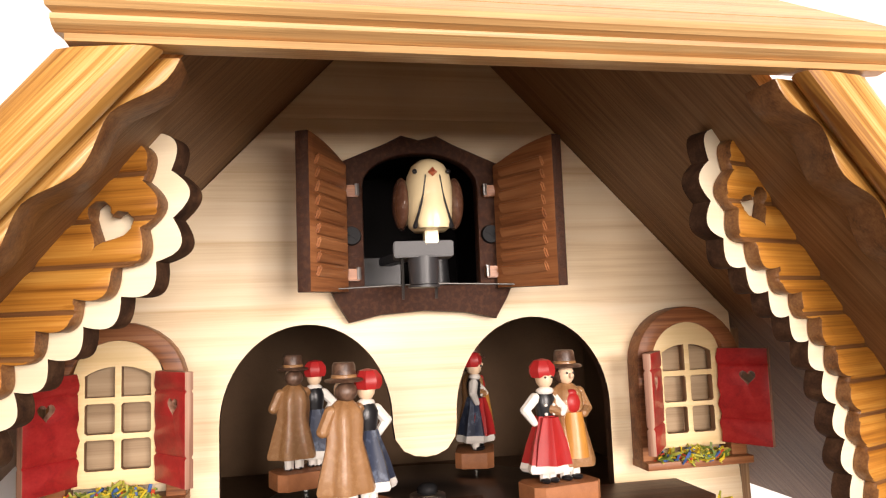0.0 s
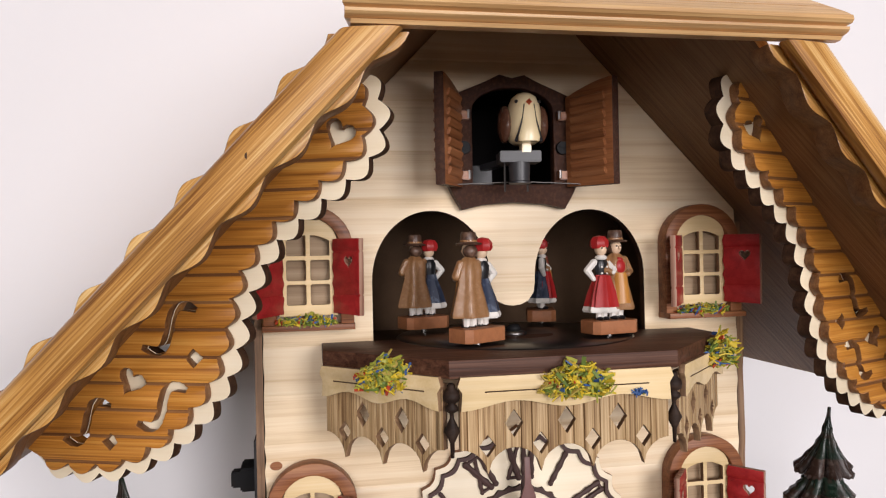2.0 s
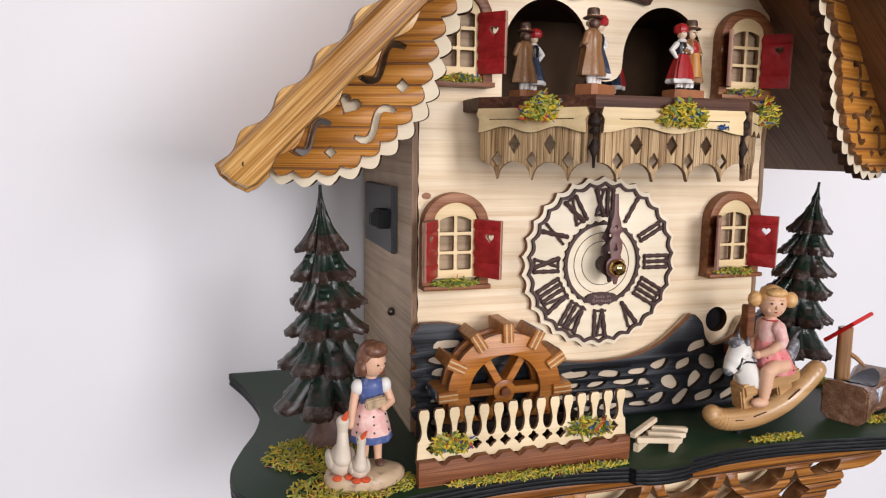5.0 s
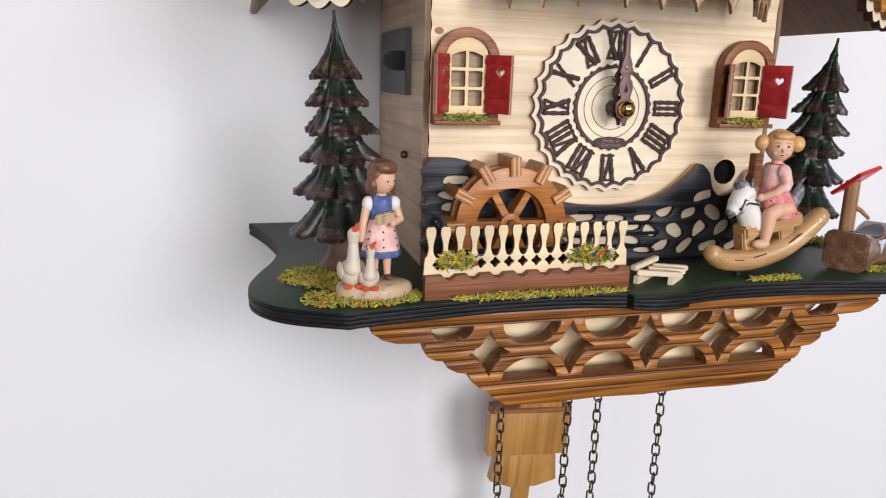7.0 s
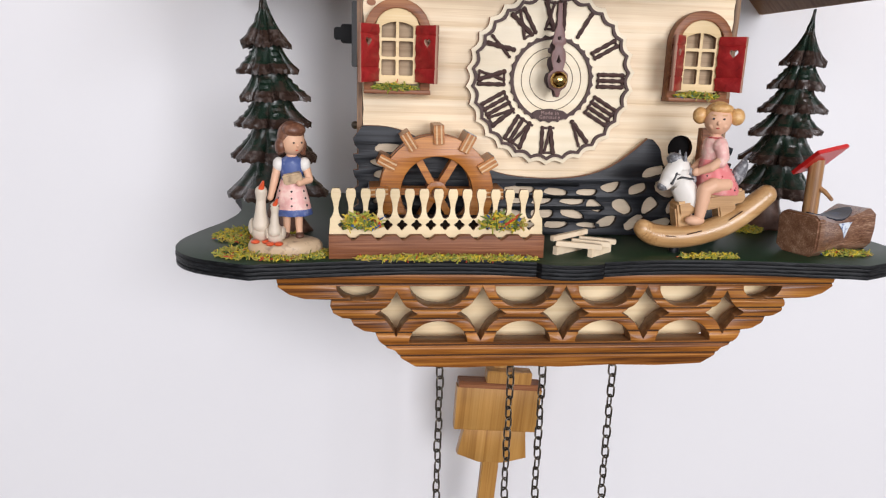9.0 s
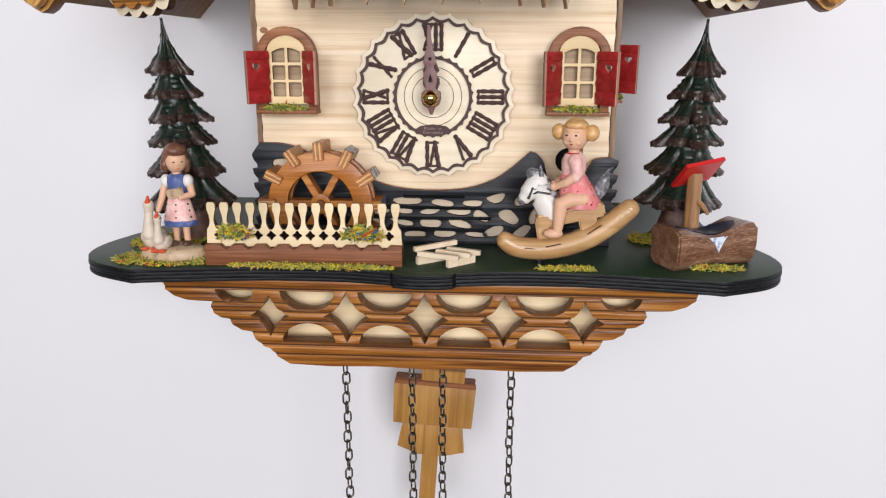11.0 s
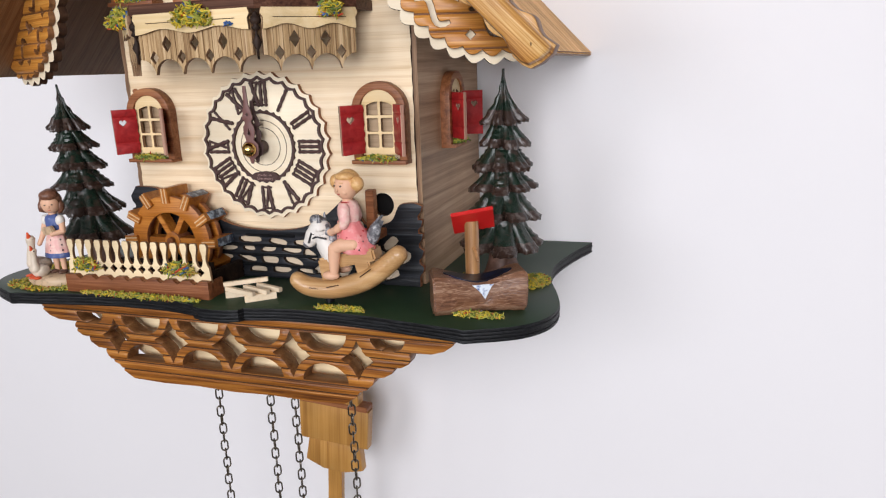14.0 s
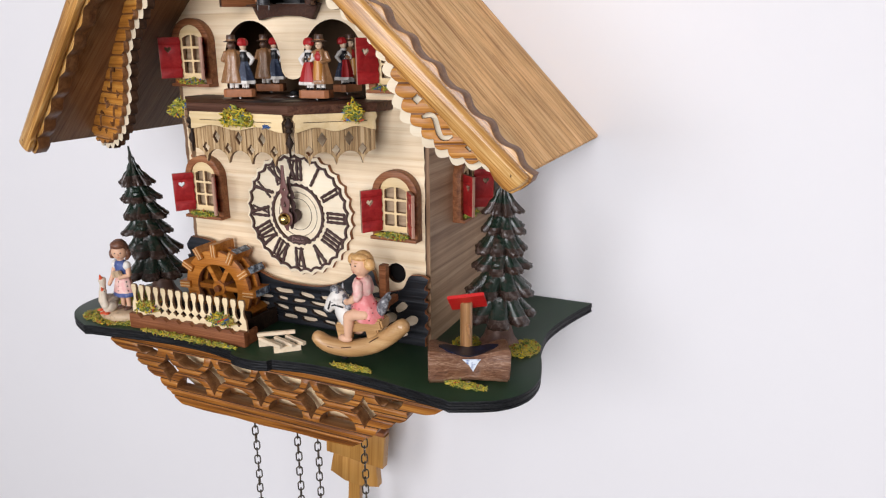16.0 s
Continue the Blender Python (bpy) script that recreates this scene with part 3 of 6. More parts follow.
# ---------------------------------------------------------------- roof
SLANT = 0.2  # the eaves draw back towards the wall as they fall
for side, mat in ((-1, roof_l), (1, roof_r)):
    d = Vector((side * 0.6931, 0, -0.7208))
    nrm = Vector((side * 0.7208, 0, 0.6931))
    bm = bmesh.new()
    a = Vector((0, 0, TOP))
    e = a + d * 0.3115
    pts = [a, e, e + nrm * 0.0046 + d * 0.001, a + Vector((0, 0, 0.0065))]
    rows = [[bm.verts.new((p.x, y + slant * abs(p.x), p.z)) for p in pts] for y, slant in ((-0.1135, SLANT), (BACK + 0.003, 0.0))]
    for k in range(4):
        bm.faces.new((rows[0][k], rows[0][(k + 1) % 4], rows[1][(k + 1) % 4], rows[1][k]))
    bm.faces.new(rows[0][::-1]), bm.faces.new(rows[1])
    bmesh.ops.recalc_face_normals(bm, faces=bm.faces)
    cut = bmesh.ops.bisect_plane(bm, geom=bm.verts[:] + bm.edges[:] + bm.faces[:], plane_co=(0, -0.1132, 0.3178), plane_no=(0, -0.62, 0.785), clear_outer=True)
    bmesh.ops.edgeloop_fill(bm, edges=[g for g in cut["geom_cut"] if isinstance(g, bmesh.types.BMEdge)])
    bmesh.ops.recalc_face_normals(bm, faces=bm.faces)
    bmesh.ops.bevel(bm, geom=[q for q in bm.edges if abs(q.verts[0].co.y - q.verts[1].co.y) > 0.1 and abs(q.verts[0].co.x) > 0.1], offset=0.0012, segments=2, affect="EDGES")
    # downward faces take the darker oak that carries the shade
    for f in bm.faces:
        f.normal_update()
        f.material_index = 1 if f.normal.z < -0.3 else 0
    part("roof_panel", bm, [mat, under_shaded_r if side > 0 else under_shaded_l], clock, "oak-veneered sloping roof board with shade coloured into its underside", 30)

# shaped barge boards: a scalloped board with a moulded rail on its face
ANG = math.atan(1.045)
for side in (-1, 1):
    ux, uz = math.cos(ANG), -math.sin(ANG)
    # u runs down the slope, v stands square to it, upwards

    def draw_back(bm):
        """Slants a board back with its distance from the middle and trims it under the hip plank."""
        for v in bm.verts:
            v.co.y += SLANT * abs(v.co.x) - 0.023
        cut = bmesh.ops.bisect_plane(bm, geom=bm.verts[:] + bm.edges[:] + bm.faces[:], plane_co=(0, 0, 0.3066), plane_no=(0, 0, 1), clear_outer=True)
        bmesh.ops.edgeloop_fill(bm, edges=[g for g in cut["geom_cut"] if isinstance(g, bmesh.types.BMEdge)])
        bmesh.ops.recalc_face_normals(bm, faces=bm.faces)
        return bm

    def place(front, thick, side=side, ux=ux, uz=uz):
        m = Matrix(((ux, -uz, 0, 0.0), (0, 0, -1, front + thick / 2), (uz, ux, 0, 0.3855), (0, 0, 0, 1)))
        return Matrix.Diagonal((side, 1, 1, 1)) @ m

    top = scallops([(0.316, 0.0080), (0.103, 0.0080)], 0.0227, 0.0034, 14, 3.0)
    low = scallops([(0.094, -0.0062), (0.305, -0.0062)], 0.0227, 0.0034, 12, 1.7)
    bm = plate_bm([top + low + [(0.311, -0.0106), (0.318, -0.0102), (0.3225, -0.0085), (0.3245, -0.002), (0.3250, 0.005), (0.3230, 0.0094)]], 0.0120, place(-0.1, 0.0120), 0.0006)
    draw_back(bm)
    board = part("barge_board", bm, [honey_r if side > 0 else honey_l, shade_rim], clock, "scalloped honey-brown barge board")
    rail = [(0.094, -0.0066), (0.302, -0.0066), (0.309, -0.0088), (0.317, -0.0088), (0.3212, -0.0070), (0.3232, -0.001), (0.3236, 0.005), (0.3220, 0.0078), (0.103, 0.0078)]
    bm = plate_bm([rail], 0.0075, place(-0.1075, 0.0075), 0.0032)
    draw_back(bm)
    for f in bm.faces:
        f.material_index = 0
    part("rail", bm, [honey_r if side > 0 else honey_l], board)
    for u in (0.165, 0.314):
        bm = bmesh.new()
        p = place(-0.107, 0.0) @ Vector((u, 0.001, 0))
        p.y += SLANT * abs(p.x) - 0.023
        tube(bm, p + Vector((0, -0.0004, 0)), p + Vector((0, 0.002, 0)), 0.0013, 0.0013)
        part("nail_head", bm, burnt, board)

# hipped top: moulded front plank, sloping board behind it
prof = [(-0.1060, 0.3088), (-0.1120, 0.3072), (-0.1150, 0.3074), (-0.1156, 0.3086), (-0.1140, 0.3092), (-0.1162, 0.3098), (-0.1172, 0.3106), (-0.1172, 0.3116), (-0.1154, 0.3122), (-0.1176, 0.3128), (-0.1186, 0.3138), (-0.1184, 0.3152), (-0.1168, 0.3168), (-0.1130, 0.3197), (-0.1040, 0.3205)]
PLANK_SHIFT = 0.003
bm = bmesh.new()
ends = []
for s in (-1, 1):
    ends.append([bm.verts.new((PLANK_SHIFT + s * (0.0884 - max(0, z - 0.3150) * 0.9 + (0 if z > 0.3125 else -0.0007 if z > 0.309 else -0.0026)), y, z)) for y, z in prof])
for k in range(len(prof)):
    j = (k + 1) % len(prof)
    bm.faces.new((ends[0][k], ends[0][j], ends[1][j], ends[1][k]))
bm.faces.new(ends[0][::-1]), bm.faces.new(ends[1])
bmesh.ops.recalc_face_normals(bm, faces=bm.faces)
plank = part("hip_plank", bm, plank_oak, clock, "moulded honey-brown plank across the gable top", 25)
bm = bmesh.new()
quad = [(-0.0836, -0.1132, 0.3197), (0.0836, -0.1132, 0.3197), (0.012, -0.030, 0.384), (-0.012, -0.030, 0.384)]
low_q = [(-0.0836, -0.1075, 0.3122), (0.0836, -0.1075, 0.3122), (0.012, -0.028, 0.376), (-0.012, -0.028, 0.376)]
v = [bm.verts.new((x + PLANK_SHIFT, y, z)) for x, y, z in quad + low_q]
for idx in ((0, 1, 2, 3), (7, 6, 5, 4), (0, 4, 5, 1), (1, 5, 6, 2), (2, 6, 7, 3), (3, 7, 4, 0)):
    bm.faces.new([v[i] for i in idx])
bmesh.ops.recalc_face_normals(bm, faces=bm.faces)
part("hip_board", bm, plank_oak, plank, smooth=0)

# fretwork under the eaves: pale scalloped backing with a pierced brown board, its outer end set back towards the wall
fret_edge = [(0.0765, 0.302), (0.0712, 0.294), (0.0702, 0.284), (0.0718, 0.274), (0.080, 0.2655), (0.0935, 0.2555), (0.1085, 0.2425), (0.1175, 0.2285), (0.1222, 0.215), (0.124, 0.203), (0.1285, 0.190), (0.1345, 0.180), (0.143, 0.1695), (0.1535, 0.1605), (0.166, 0.1535), (0.180, 0.1505), (0.194, 0.1505), (0.203, 0.153)]


def set_aside(line, d):
    """The line moved by d to the left of its direction."""
    out = []
    for k, (u, v) in enumerate(line):
        p, q = line[max(0, k - 1)], line[min(len(line) - 1, k + 1)]
        t = Vector((q[0] - p[0], q[1] - p[1])).normalized()
        out.append((u - t.y * d, v + t.x * d))
    return out


def fret_loops(edge, pitch, bulge, holes, turn):
    line = scallops(edge, pitch, bulge, 12, 0.95)
    (x1, z1), (x0, z0) = edge[-1], edge[0]
    loop = line + [(x1 + 0.006, roof_z(x1 + 0.006) - 0.001), (x0 + 0.006, roof_z(x0 + 0.006) - 0.001)]
    c = math.cos(turn)
    return [[(0.10 + (u - 0.10) / c, v) for u, v in loop]] + [[(0.10 + (u - 0.10) / c, v) for u, v in hole] for hole in holes]


holes = [heart(0.0835, 0.2800, 0.0112, tilt=0.5), s_curve(0.1485, 0.2085, 0.0215, 0, -0.0036), diamond(0.1392, 0.1972, 0.0033, 0.0036), heart(0.1640, 0.1882, 0.0108, tilt=0.5),
         s_curve(0.1520, 0.1785, 0.0195, 0, -0.0036), s_curve(0.1823, 0.1718, 0.0195, 0, -0.0034), diamond(0.1730, 0.1643, 0.0030, 0.0032)]
for side in (-1, 1):
    flip = (lambda l: l) if side > 0 else mirrored
    turn = radians(21.8)
    # the board turns about an upright line at x = 0.10
    m = Matrix.Translation((-0.003 if side > 0 else 0, -0.0630, 0.0035 if side > 0 else 0)) @ Matrix.Translation((side * 0.10, 0, 0)) @ Matrix.Rotation(side * turn, 4, "Z") @ Matrix.Translation((-side * 0.10, 0, 0))
    back = upright("fret_backing", flip(fret_loops(fret_edge, 0.0114, 0.0042, [holes[1], holes[5]], turn)), 0.0, 0.0058, [rim_pale, burnt, honey], clock, "pale birch scalloped eave board with burnt edges")
    back.matrix_basis = m
    for face in back.data.polygons:
        cut = min((Vector((abs(face.center.x), face.center.z)) - Vector((0.10 + (u - 0.10) / math.cos(turn), v))).length for u, v in ((0.1485, 0.2085), (0.1823, 0.1718)))
        if face.material_index == 1 and cut < 0.0125:
            face.material_index = 2
    bm = plate_bm(flip(fret_loops(set_aside(fret_edge, 0.0046), 0.0114, 0.0040, holes, turn)), 0.0046, facing(-0.0048, 0.0046), 0.0005)
    # groove bottoms are painted with the rim's shaded brown
    groove(bm, [0.1560 + 0.0104 * k for k in range(14)], 0.0014, 0.0018, -0.0048, 1)
    part("fret_board", bm, [honey, shade_rim], back, "pierced glossy brown fretwork board with hearts")

# ---------------------------------------------------------------- platform and lattice apron
shelf = smooth_line([(0.2240, BACK + 0.003), (0.2125, 0.108), (0.2060, 0.066), (0.2100, 0.030), (0.2195, 0.0), (0.2260, -0.028), (0.2228, -0.052), (0.2080, -0.071), (0.178, -0.0858)], 6) \
    + smooth_line([(0.172, -0.0838), (0.150, -0.0806), (0.112, -0.0752), (0.080, -0.0728), (0.048, -0.0738), (0.0200, -0.0785)], 5) + smooth_line([(0.0180, -0.0826), (0.010, -0.0852), (0, -0.0862)], 4)
shelf = [(u * 0.990, v) for u, v in shelf] + [(-u * 1.004, v) for u, v in shelf[::-1] if u > 1e-9]
bm = plate_bm([shelf], 0.0022, Matrix.Translation((0, 0, FLOOR - 0.0011)), 0.0003)
for f in bm.faces:
    f.material_index = 0 if f.normal.z > 0.9 else 1
platform = part("platform", bm, [green_top, black_edge], clock, "dark green painted shelf with black plywood edge")
for k in range(1, 4):
    grow = (1.0012, 0.9985, 1.0)[k - 1]
    bm = plate_bm([[(u * grow, v * (grow if v < 0 else 1)) for u, v in shelf]], 0.0022, Matrix.Translation((0, 0, FLOOR - 0.0011 - 0.00225 * k)), 0.00045)
    part("ply_layer", bm, [black_edge, black_edge], platform)

half = [(0, -0.0122), (0.1662, -0.0122), (0.1650, -0.0195), (0.159, -0.0240), (0.150, -0.0268), (0.1352, -0.0274), (0.1362, -0.0305), (0.1345, -0.0350), (0.129, -0.0382), (0.1245, -0.0390), (0.1228, -0.0425), (0.1168, -0.0460),
        (0.1105, -0.0472), (0.1085, -0.0520), (0.1035, -0.0565), (0.0990, -0.0582), (0.0950, -0.0632), (0.087, -0.0682), (0.060, -0.0692), (0.03, -0.0684), (0, -0.0695)]
apron = half + [(-u, v) for u, v in half[::-1] if u]
lat = [apron]
for x in (-0.1205, -0.0740, -0.0246, 0.0246, 0.0740, 0.1205):
    w = 0.0172 if abs(x) < 0.1 else 0.0120
    lat.append([(x + w * math.cos(math.pi + math.pi * k / 16), -0.0192 + (0.0132 if w > 0.0125 else 0.0088) * math.sin(math.pi + math.pi * k / 16)) for k in range(17)])
for x in (-0.0986, -0.0493, 0, 0.0493, 0.0986):
    big = 1.04 if abs(x) < 0.09 else 0.86
    star, corners = [], [(0.0140 * big, 0), (0, 0.0158 * big), (-0.0140 * big, 0), (0, -0.0158 * big)]
    for k in range(4):
        a, b = Vector(corners[k]), Vector(corners[(k + 1) % 4])
        for j in range(5):
            p = a.lerp(b, j / 5)
            star.append((x + p.x * (1 - 0.22 * math.sin(math.pi * j / 5)), -0.0358 + p.y * (1 - 0.22 * math.sin(math.pi * j / 5))))
    lat.append(star)
for x in (-0.0740, -0.0246, 0.0246, 0.0740):
    lat.append([(x + 0.0170 * math.cos(math.pi * k / 16), -0.0535 + 0.0132 * math.sin(math.pi * k / 16)) for k in range(17)])
bm = plate_bm(lat, 0.0125, facing(-0.072, 0.0125), 0.0005)
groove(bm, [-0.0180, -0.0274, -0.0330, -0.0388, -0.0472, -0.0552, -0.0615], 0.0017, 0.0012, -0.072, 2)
apron_ob = part("apron", bm, [apron_wood, shade_rim, burnt], clock, "pierced honey-brown log lattice below the shelf")
upright("apron_backing", [[(0, -0.0125), (0.142, -0.0125), (0.138, -0.0235), (0.128, -0.034), (0.103, -0.050), (0.088, -0.060), (-0.088, -0.060), (-0.103, -0.050), (-0.128, -0.034), (-0.138, -0.0235), (-0.142, -0.0125)]], -0.0520, 0.003, [birch, burnt], apron_ob, "pale birch board behind the lattice")
part("case_bottom", boxed((0.19, 0.13, 0.03), Matrix.Translation((0, 0.035, -0.0275))), stage_dark, clock)

# ---------------------------------------------------------------- windows with shutters


def window():
    """A window at the origin: wall plane y = 0, sill at z = 0."""
    ring = [(0.0202 * math.cos(math.pi * k / 16), 0.0305 + 0.0196 * math.sin(math.pi * k / 16)) for k in range(17)]
    hole = [(0.0143 * math.cos(math.pi * k / 16), 0.0305 + 0.0140 * math.sin(math.pi * k / 16)) for k in range(17)]
    loop = [(0.0202, -0.004)] + ring + [(-0.0202, -0.004), (-0.0143, -0.004)] + hole[::-1] + [(0.0143, -0.004)]
    win = upright("window", [loop], -0.0085, 0.0085, [stain, stain], clock, "pale framed toy window with red heart-cut shutters standing open", 0.0005)
    # pale frame with two by three panes, the upper ones arched
    outer = [(-0.0132, 0.0), (0.0132, 0.0), (0.0132, 0.032)] + [(0.0132 * math.cos(math.pi * k / 14), 0.032 + 0.0140 * math.sin(math.pi * k / 14)) for k in range(1, 14)] + [(-0.0132, 0.032)]
    loops = [outer]
    for s in (-1, 1):
        a, b = (0.0010, 0.0096) if s > 0 else (-0.0096, -0.0010)
        for z in (0.0050, 0.0160):
            loops.append([(a + 0.0006, z), (b - 0.0006, z), (b, z + 0.0006), (b, z + 0.0086), (b - 0.0006, z + 0.0092), (a + 0.0006, z + 0.0092), (a, z + 0.0086), (a, z + 0.0006)])
        rise = [(s * (0.0010 + 0.0086 * k / 5), 0.0364 - 0.0026 * (k / 5) ** 2) for k in range(6)]
        loops.append([(a, 0.0272), (b, 0.0272)] + (rise[::-1] if s > 0 else rise))
    upright("window_frame", loops, -0.0068, 0.0030, [window_tan, ply_edge], win, "pale cream wooden window frame with six panes", 0.0002)
    # added board; its darker colour holds the shade seen through the panes
    upright("pane_board", [[(0.0128 * (u / 0.0132), 0.0004 + v * 0.985) for u, v in outer]], -0.0012, 0.0010, [pane_shade_wood, pane_shade_wood], win, "added board in a shaded pine tone behind the window bars")
    bm = plate_bm([[(-0.0204, -0.0062), (0.0204, -0.0062), (0.0204, -0.0036), (-0.0204, -0.0036)]], 0.0125, facing(-0.0125, 0.0125), 0.0004)
    part("sill", bm, [stain, stain], win, "brown wooden window sill")
    for s in (-1, 1):
        u = Vector((s * 0.62, -0.7846, 0))
        n = u.cross(Vector((0, 0, 1)))
        h = Vector((s * 0.0120, -0.0074, 0))
        m = Matrix(((u.x, 0, n.x, h.x), (u.y, 0, n.y, h.y), (0, 1, 0, 0), (0, 0, 0, 1)))
        edge = [(0.0006 * math.sin(9 * k), 0.0012 + 0.0335 * k / 10) for k in range(11)]
        loop = [(0.0175, 0.0005), (0.0178, 0.0345)] + edge[::-1]
        bm = plate_bm([loop, heart(0.0105, 0.0245, 0.0056)], 0.0028, bevel=0.0002)
        # two moulded lines run across both faces
        for v in (0.0095, 0.0288):
            for dv in (-0.0007, 0, 0.0007):
                bmesh.ops.bisect_plane(bm, geom=bm.verts[:] + bm.edges[:] + bm.faces[:], plane_co=(0, v + dv, 0), plane_no=(0, 1, 0), dist=1e-7)
            for q in bm.verts:
                if abs(q.co.y - v) < 1e-6:
                    q.co.z *= 0.6
        bm.transform(m)
        bm.normal_update()
        inner = n * s
        for f in bm.faces:
            q = f.normal.dot(n) * s
            f.material_index = 0 if q > 0.5 else (2 if q < -0.5 else 1)
        part("shutter", bm, [red_wood, shutter_edge, red_wood], win, "red wooden shutter with a heart cut out")
    return win


WINDOWS = [(-0.0974, 0.2080), (0.0958, 0.2068), (-0.0975, 0.0918), (0.0953, 0.0916)]
first = window()
first.location = (WINDOWS[0][0], 0, WINDOWS[0][1])
for x, z in WINDOWS[1:]:
    copy_thing(first, pose(x, 0, z))
copy_thing(first, pose(HALF, 0.066, 0.0965, 0, 0, 90))
for k, (x, z) in enumerate(WINDOWS):
    tuft("flower_tuft", (x - 0.001, -0.0105, z - 0.0035), (0.0135, 0.0038, 0.0045), 110, 30 + k, (5, 3, 4, 1, 1.2, 1.2) if z > 0.15 else (6, 2, 5, 1, 0.5, 0.3), "small dried flower tuft on a window sill", "flowers", 0.0062, wide=0.00042)
tuft("flower_tuft", (HALF + 0.0105, 0.066, 0.0935), (0.0038, 0.0135, 0.0045), 80, 39, (6, 2, 5, 1, 0.5, 0.3), "small dried flower tuft on a window sill", "flowers", 0.0062, wide=0.00042)

# dark service plate with a latch on the side wall
latch = part("service_plate", boxed((0.004, 0.086, 0.042), Matrix.Translation((-HALF - 0.0032, 0.078, 0.122)), 0.0006), dark_metal, clock, "dark grey plastic service plate on the side")
bm = bmesh.new()
box(bm, Matrix.Translation((-HALF - 0.0085, 0.048, 0.1225)), (0.008, 0.018, 0.012), 0, 0.0008)
box(bm, Matrix.Translation((-HALF - 0.0125, 0.044, 0.1225)), (0.009, 0.008, 0.008), 0, 0.0008)
part("slide_knob", bm, black_plastic, latch, "black plastic slide knob")
bm = bmesh.new()
ball(bm, (-HALF - 0.003, 0.045, 0.062), 0.0028)
part("hook", bm, bronze, clock)

# ---------------------------------------------------------------- cuckoo's door
plaque_half = [(0, 0.3180), (0.0062, 0.3196), (0.012, 0.3166), (0.0280, 0.3098), (0.0272, 0.2683), (0.0320, 0.2672), (0.0296, 0.2622), (0.0254, 0.2552), (0.015, 0.2575), (0, 0.2585)]
plaque = upright("door_surround", [plaque_half + [(-u, v) for u, v in plaque_half[::-1] if u], cuckoo_opening()], -0.0062, 0.0060, [walnut, walnut], clock, "dark walnut-coloured surround of the bird's door", 0.0008)
for s in (-1, 1):
    bm = bmesh.new()
    tube(bm, (s * 0.0242, -0.0060, 0.2845), (s * 0.0242, -0.0078, 0.2845), 0.0034, 0.0030, 0, 16)
    box(bm, pose(s * 0.0242, -0.0079, 0.2845, 0, 30, 0), (0.0040, 0.0004, 0.0008))
    part("screw_head", bm, black_plastic, plaque)
for s in (-1, 1):
    u = Vector((s * 0.4545, -0.8907, 0))
    wide = 0.0286
    n = u.cross(Vector((0, 0, 1)))
    h = Vector((s * 0.0275, -0.0070, 0))
    m = Matrix(((u.x, 0, n.x, h.x), (u.y, 0, n.y, h.y), (0, 1, 0, 0), (0, 0, 0, 1)))
    top = [(wide * k / 8, 0.3085 + 0.0052 * math.sin(math.pi / 2 * k / 8)) for k in range(9)]
    bm = plate_bm([[(0, 0.2655), (wide, 0.2648)] + top[::-1]], 0.0046, m, 0.0005)
    shut = part("door_shutter", bm, [shutter_brown, walnut], clock, "louvred brown shutter of the bird's door, open")
    for side in (-1, 1):
        for k in range(9):
            q = m @ pose(wide * 0.50, 0.2712 + 0.0043 * k, side * 0.0029, 24 * side, 0, 0)
            part("slat", boxed((wide * 0.74, 0.0036, 0.0015), q, 0.0005), shutter_brown, shut)
    bm = bmesh.new()
    q = m @ Vector((0.012, 0.2692, -s * 0.0036))
    limb(bm, [q, q + Vector((s * -0.002, 0.001, -0.003)), (s * 0.002, -0.018, 0.2672)], [0.0003] * 3, 0, 6)
    box(bm, m @ pose(0.014, 0.2712, -s * 0.0036), (0.0095, 0.0026, 0.0012), 0, 0.0002)
    tube(bm, m @ Vector((0.0092, 0.2665, -s * 0.0040)), m @ Vector((0.0092, 0.2724, -s * 0.0040)), 0.0006, 0.0006, 0, 8)
    part("linkage_wire", bm, wire_dark, shut, "thin steel wire opening the shutter")

for s in (-1, 1):
    for z in (0.2995, 0.2712):
        bm = bmesh.new()
        box(bm, Matrix.Translation((s * 0.0238, -0.0076, z)), (0.0042, 0.0030, 0.0040), 0, 0.0003)
        tube(bm, (s * 0.0222, -0.0088, z - 0.0016), (s * 0.0222, -0.0088, z + 0.0024), 0.0008, 0.0008, 1, 8)
        part("hinge", bm, [shutter_brown, steel], plaque, "small brown hinge with a steel pin")

bm = bmesh.new()
box(bm, pose(-0.0035, -0.026, 0.2772, 0, 0, -6), (0.0185, 0.012, 0.0050), 0, 0.0004)
tube(bm, (-0.0035, -0.027, 0.2665), (-0.0035, -0.027, 0.2755), 0.0046, 0.0050)
tube(bm, (-0.0035, -0.027, 0.2655), (-0.0035, -0.027, 0.2662), 0.0050)
for x in (-0.010, 0.0005):
    tube(bm, (x, -0.026, 0.262), (x, -0.026, 0.2755), 0.0005, 0.0005, 1, 6)
box(bm, pose(-0.0085, -0.008, 0.2765, 0, 0, 10), (0.005, 0.032, 0.003), 0, 0.0004)
part("bird_carriage", bm, [dark_metal, wire_dark], clock, "black metal carriage under the bird")

# the bird is one painted figure
bm = bmesh.new()
B = Vector((-0.0014, -0.031, 0.2935))
lathe(bm, [(0.0005, -0.0108), (0.0050, -0.0106), (0.0066, -0.0092), (0.0071, -0.0060), (0.0074, -0.001), (0.0073, 0.0035), (0.0067, 0.0070), (0.0053, 0.0100), (0.0030, 0.0117), (0.0004, 0.0122)], B + Vector((0, 0.0025, 0)), 0, 28, (1.0, 1.30))
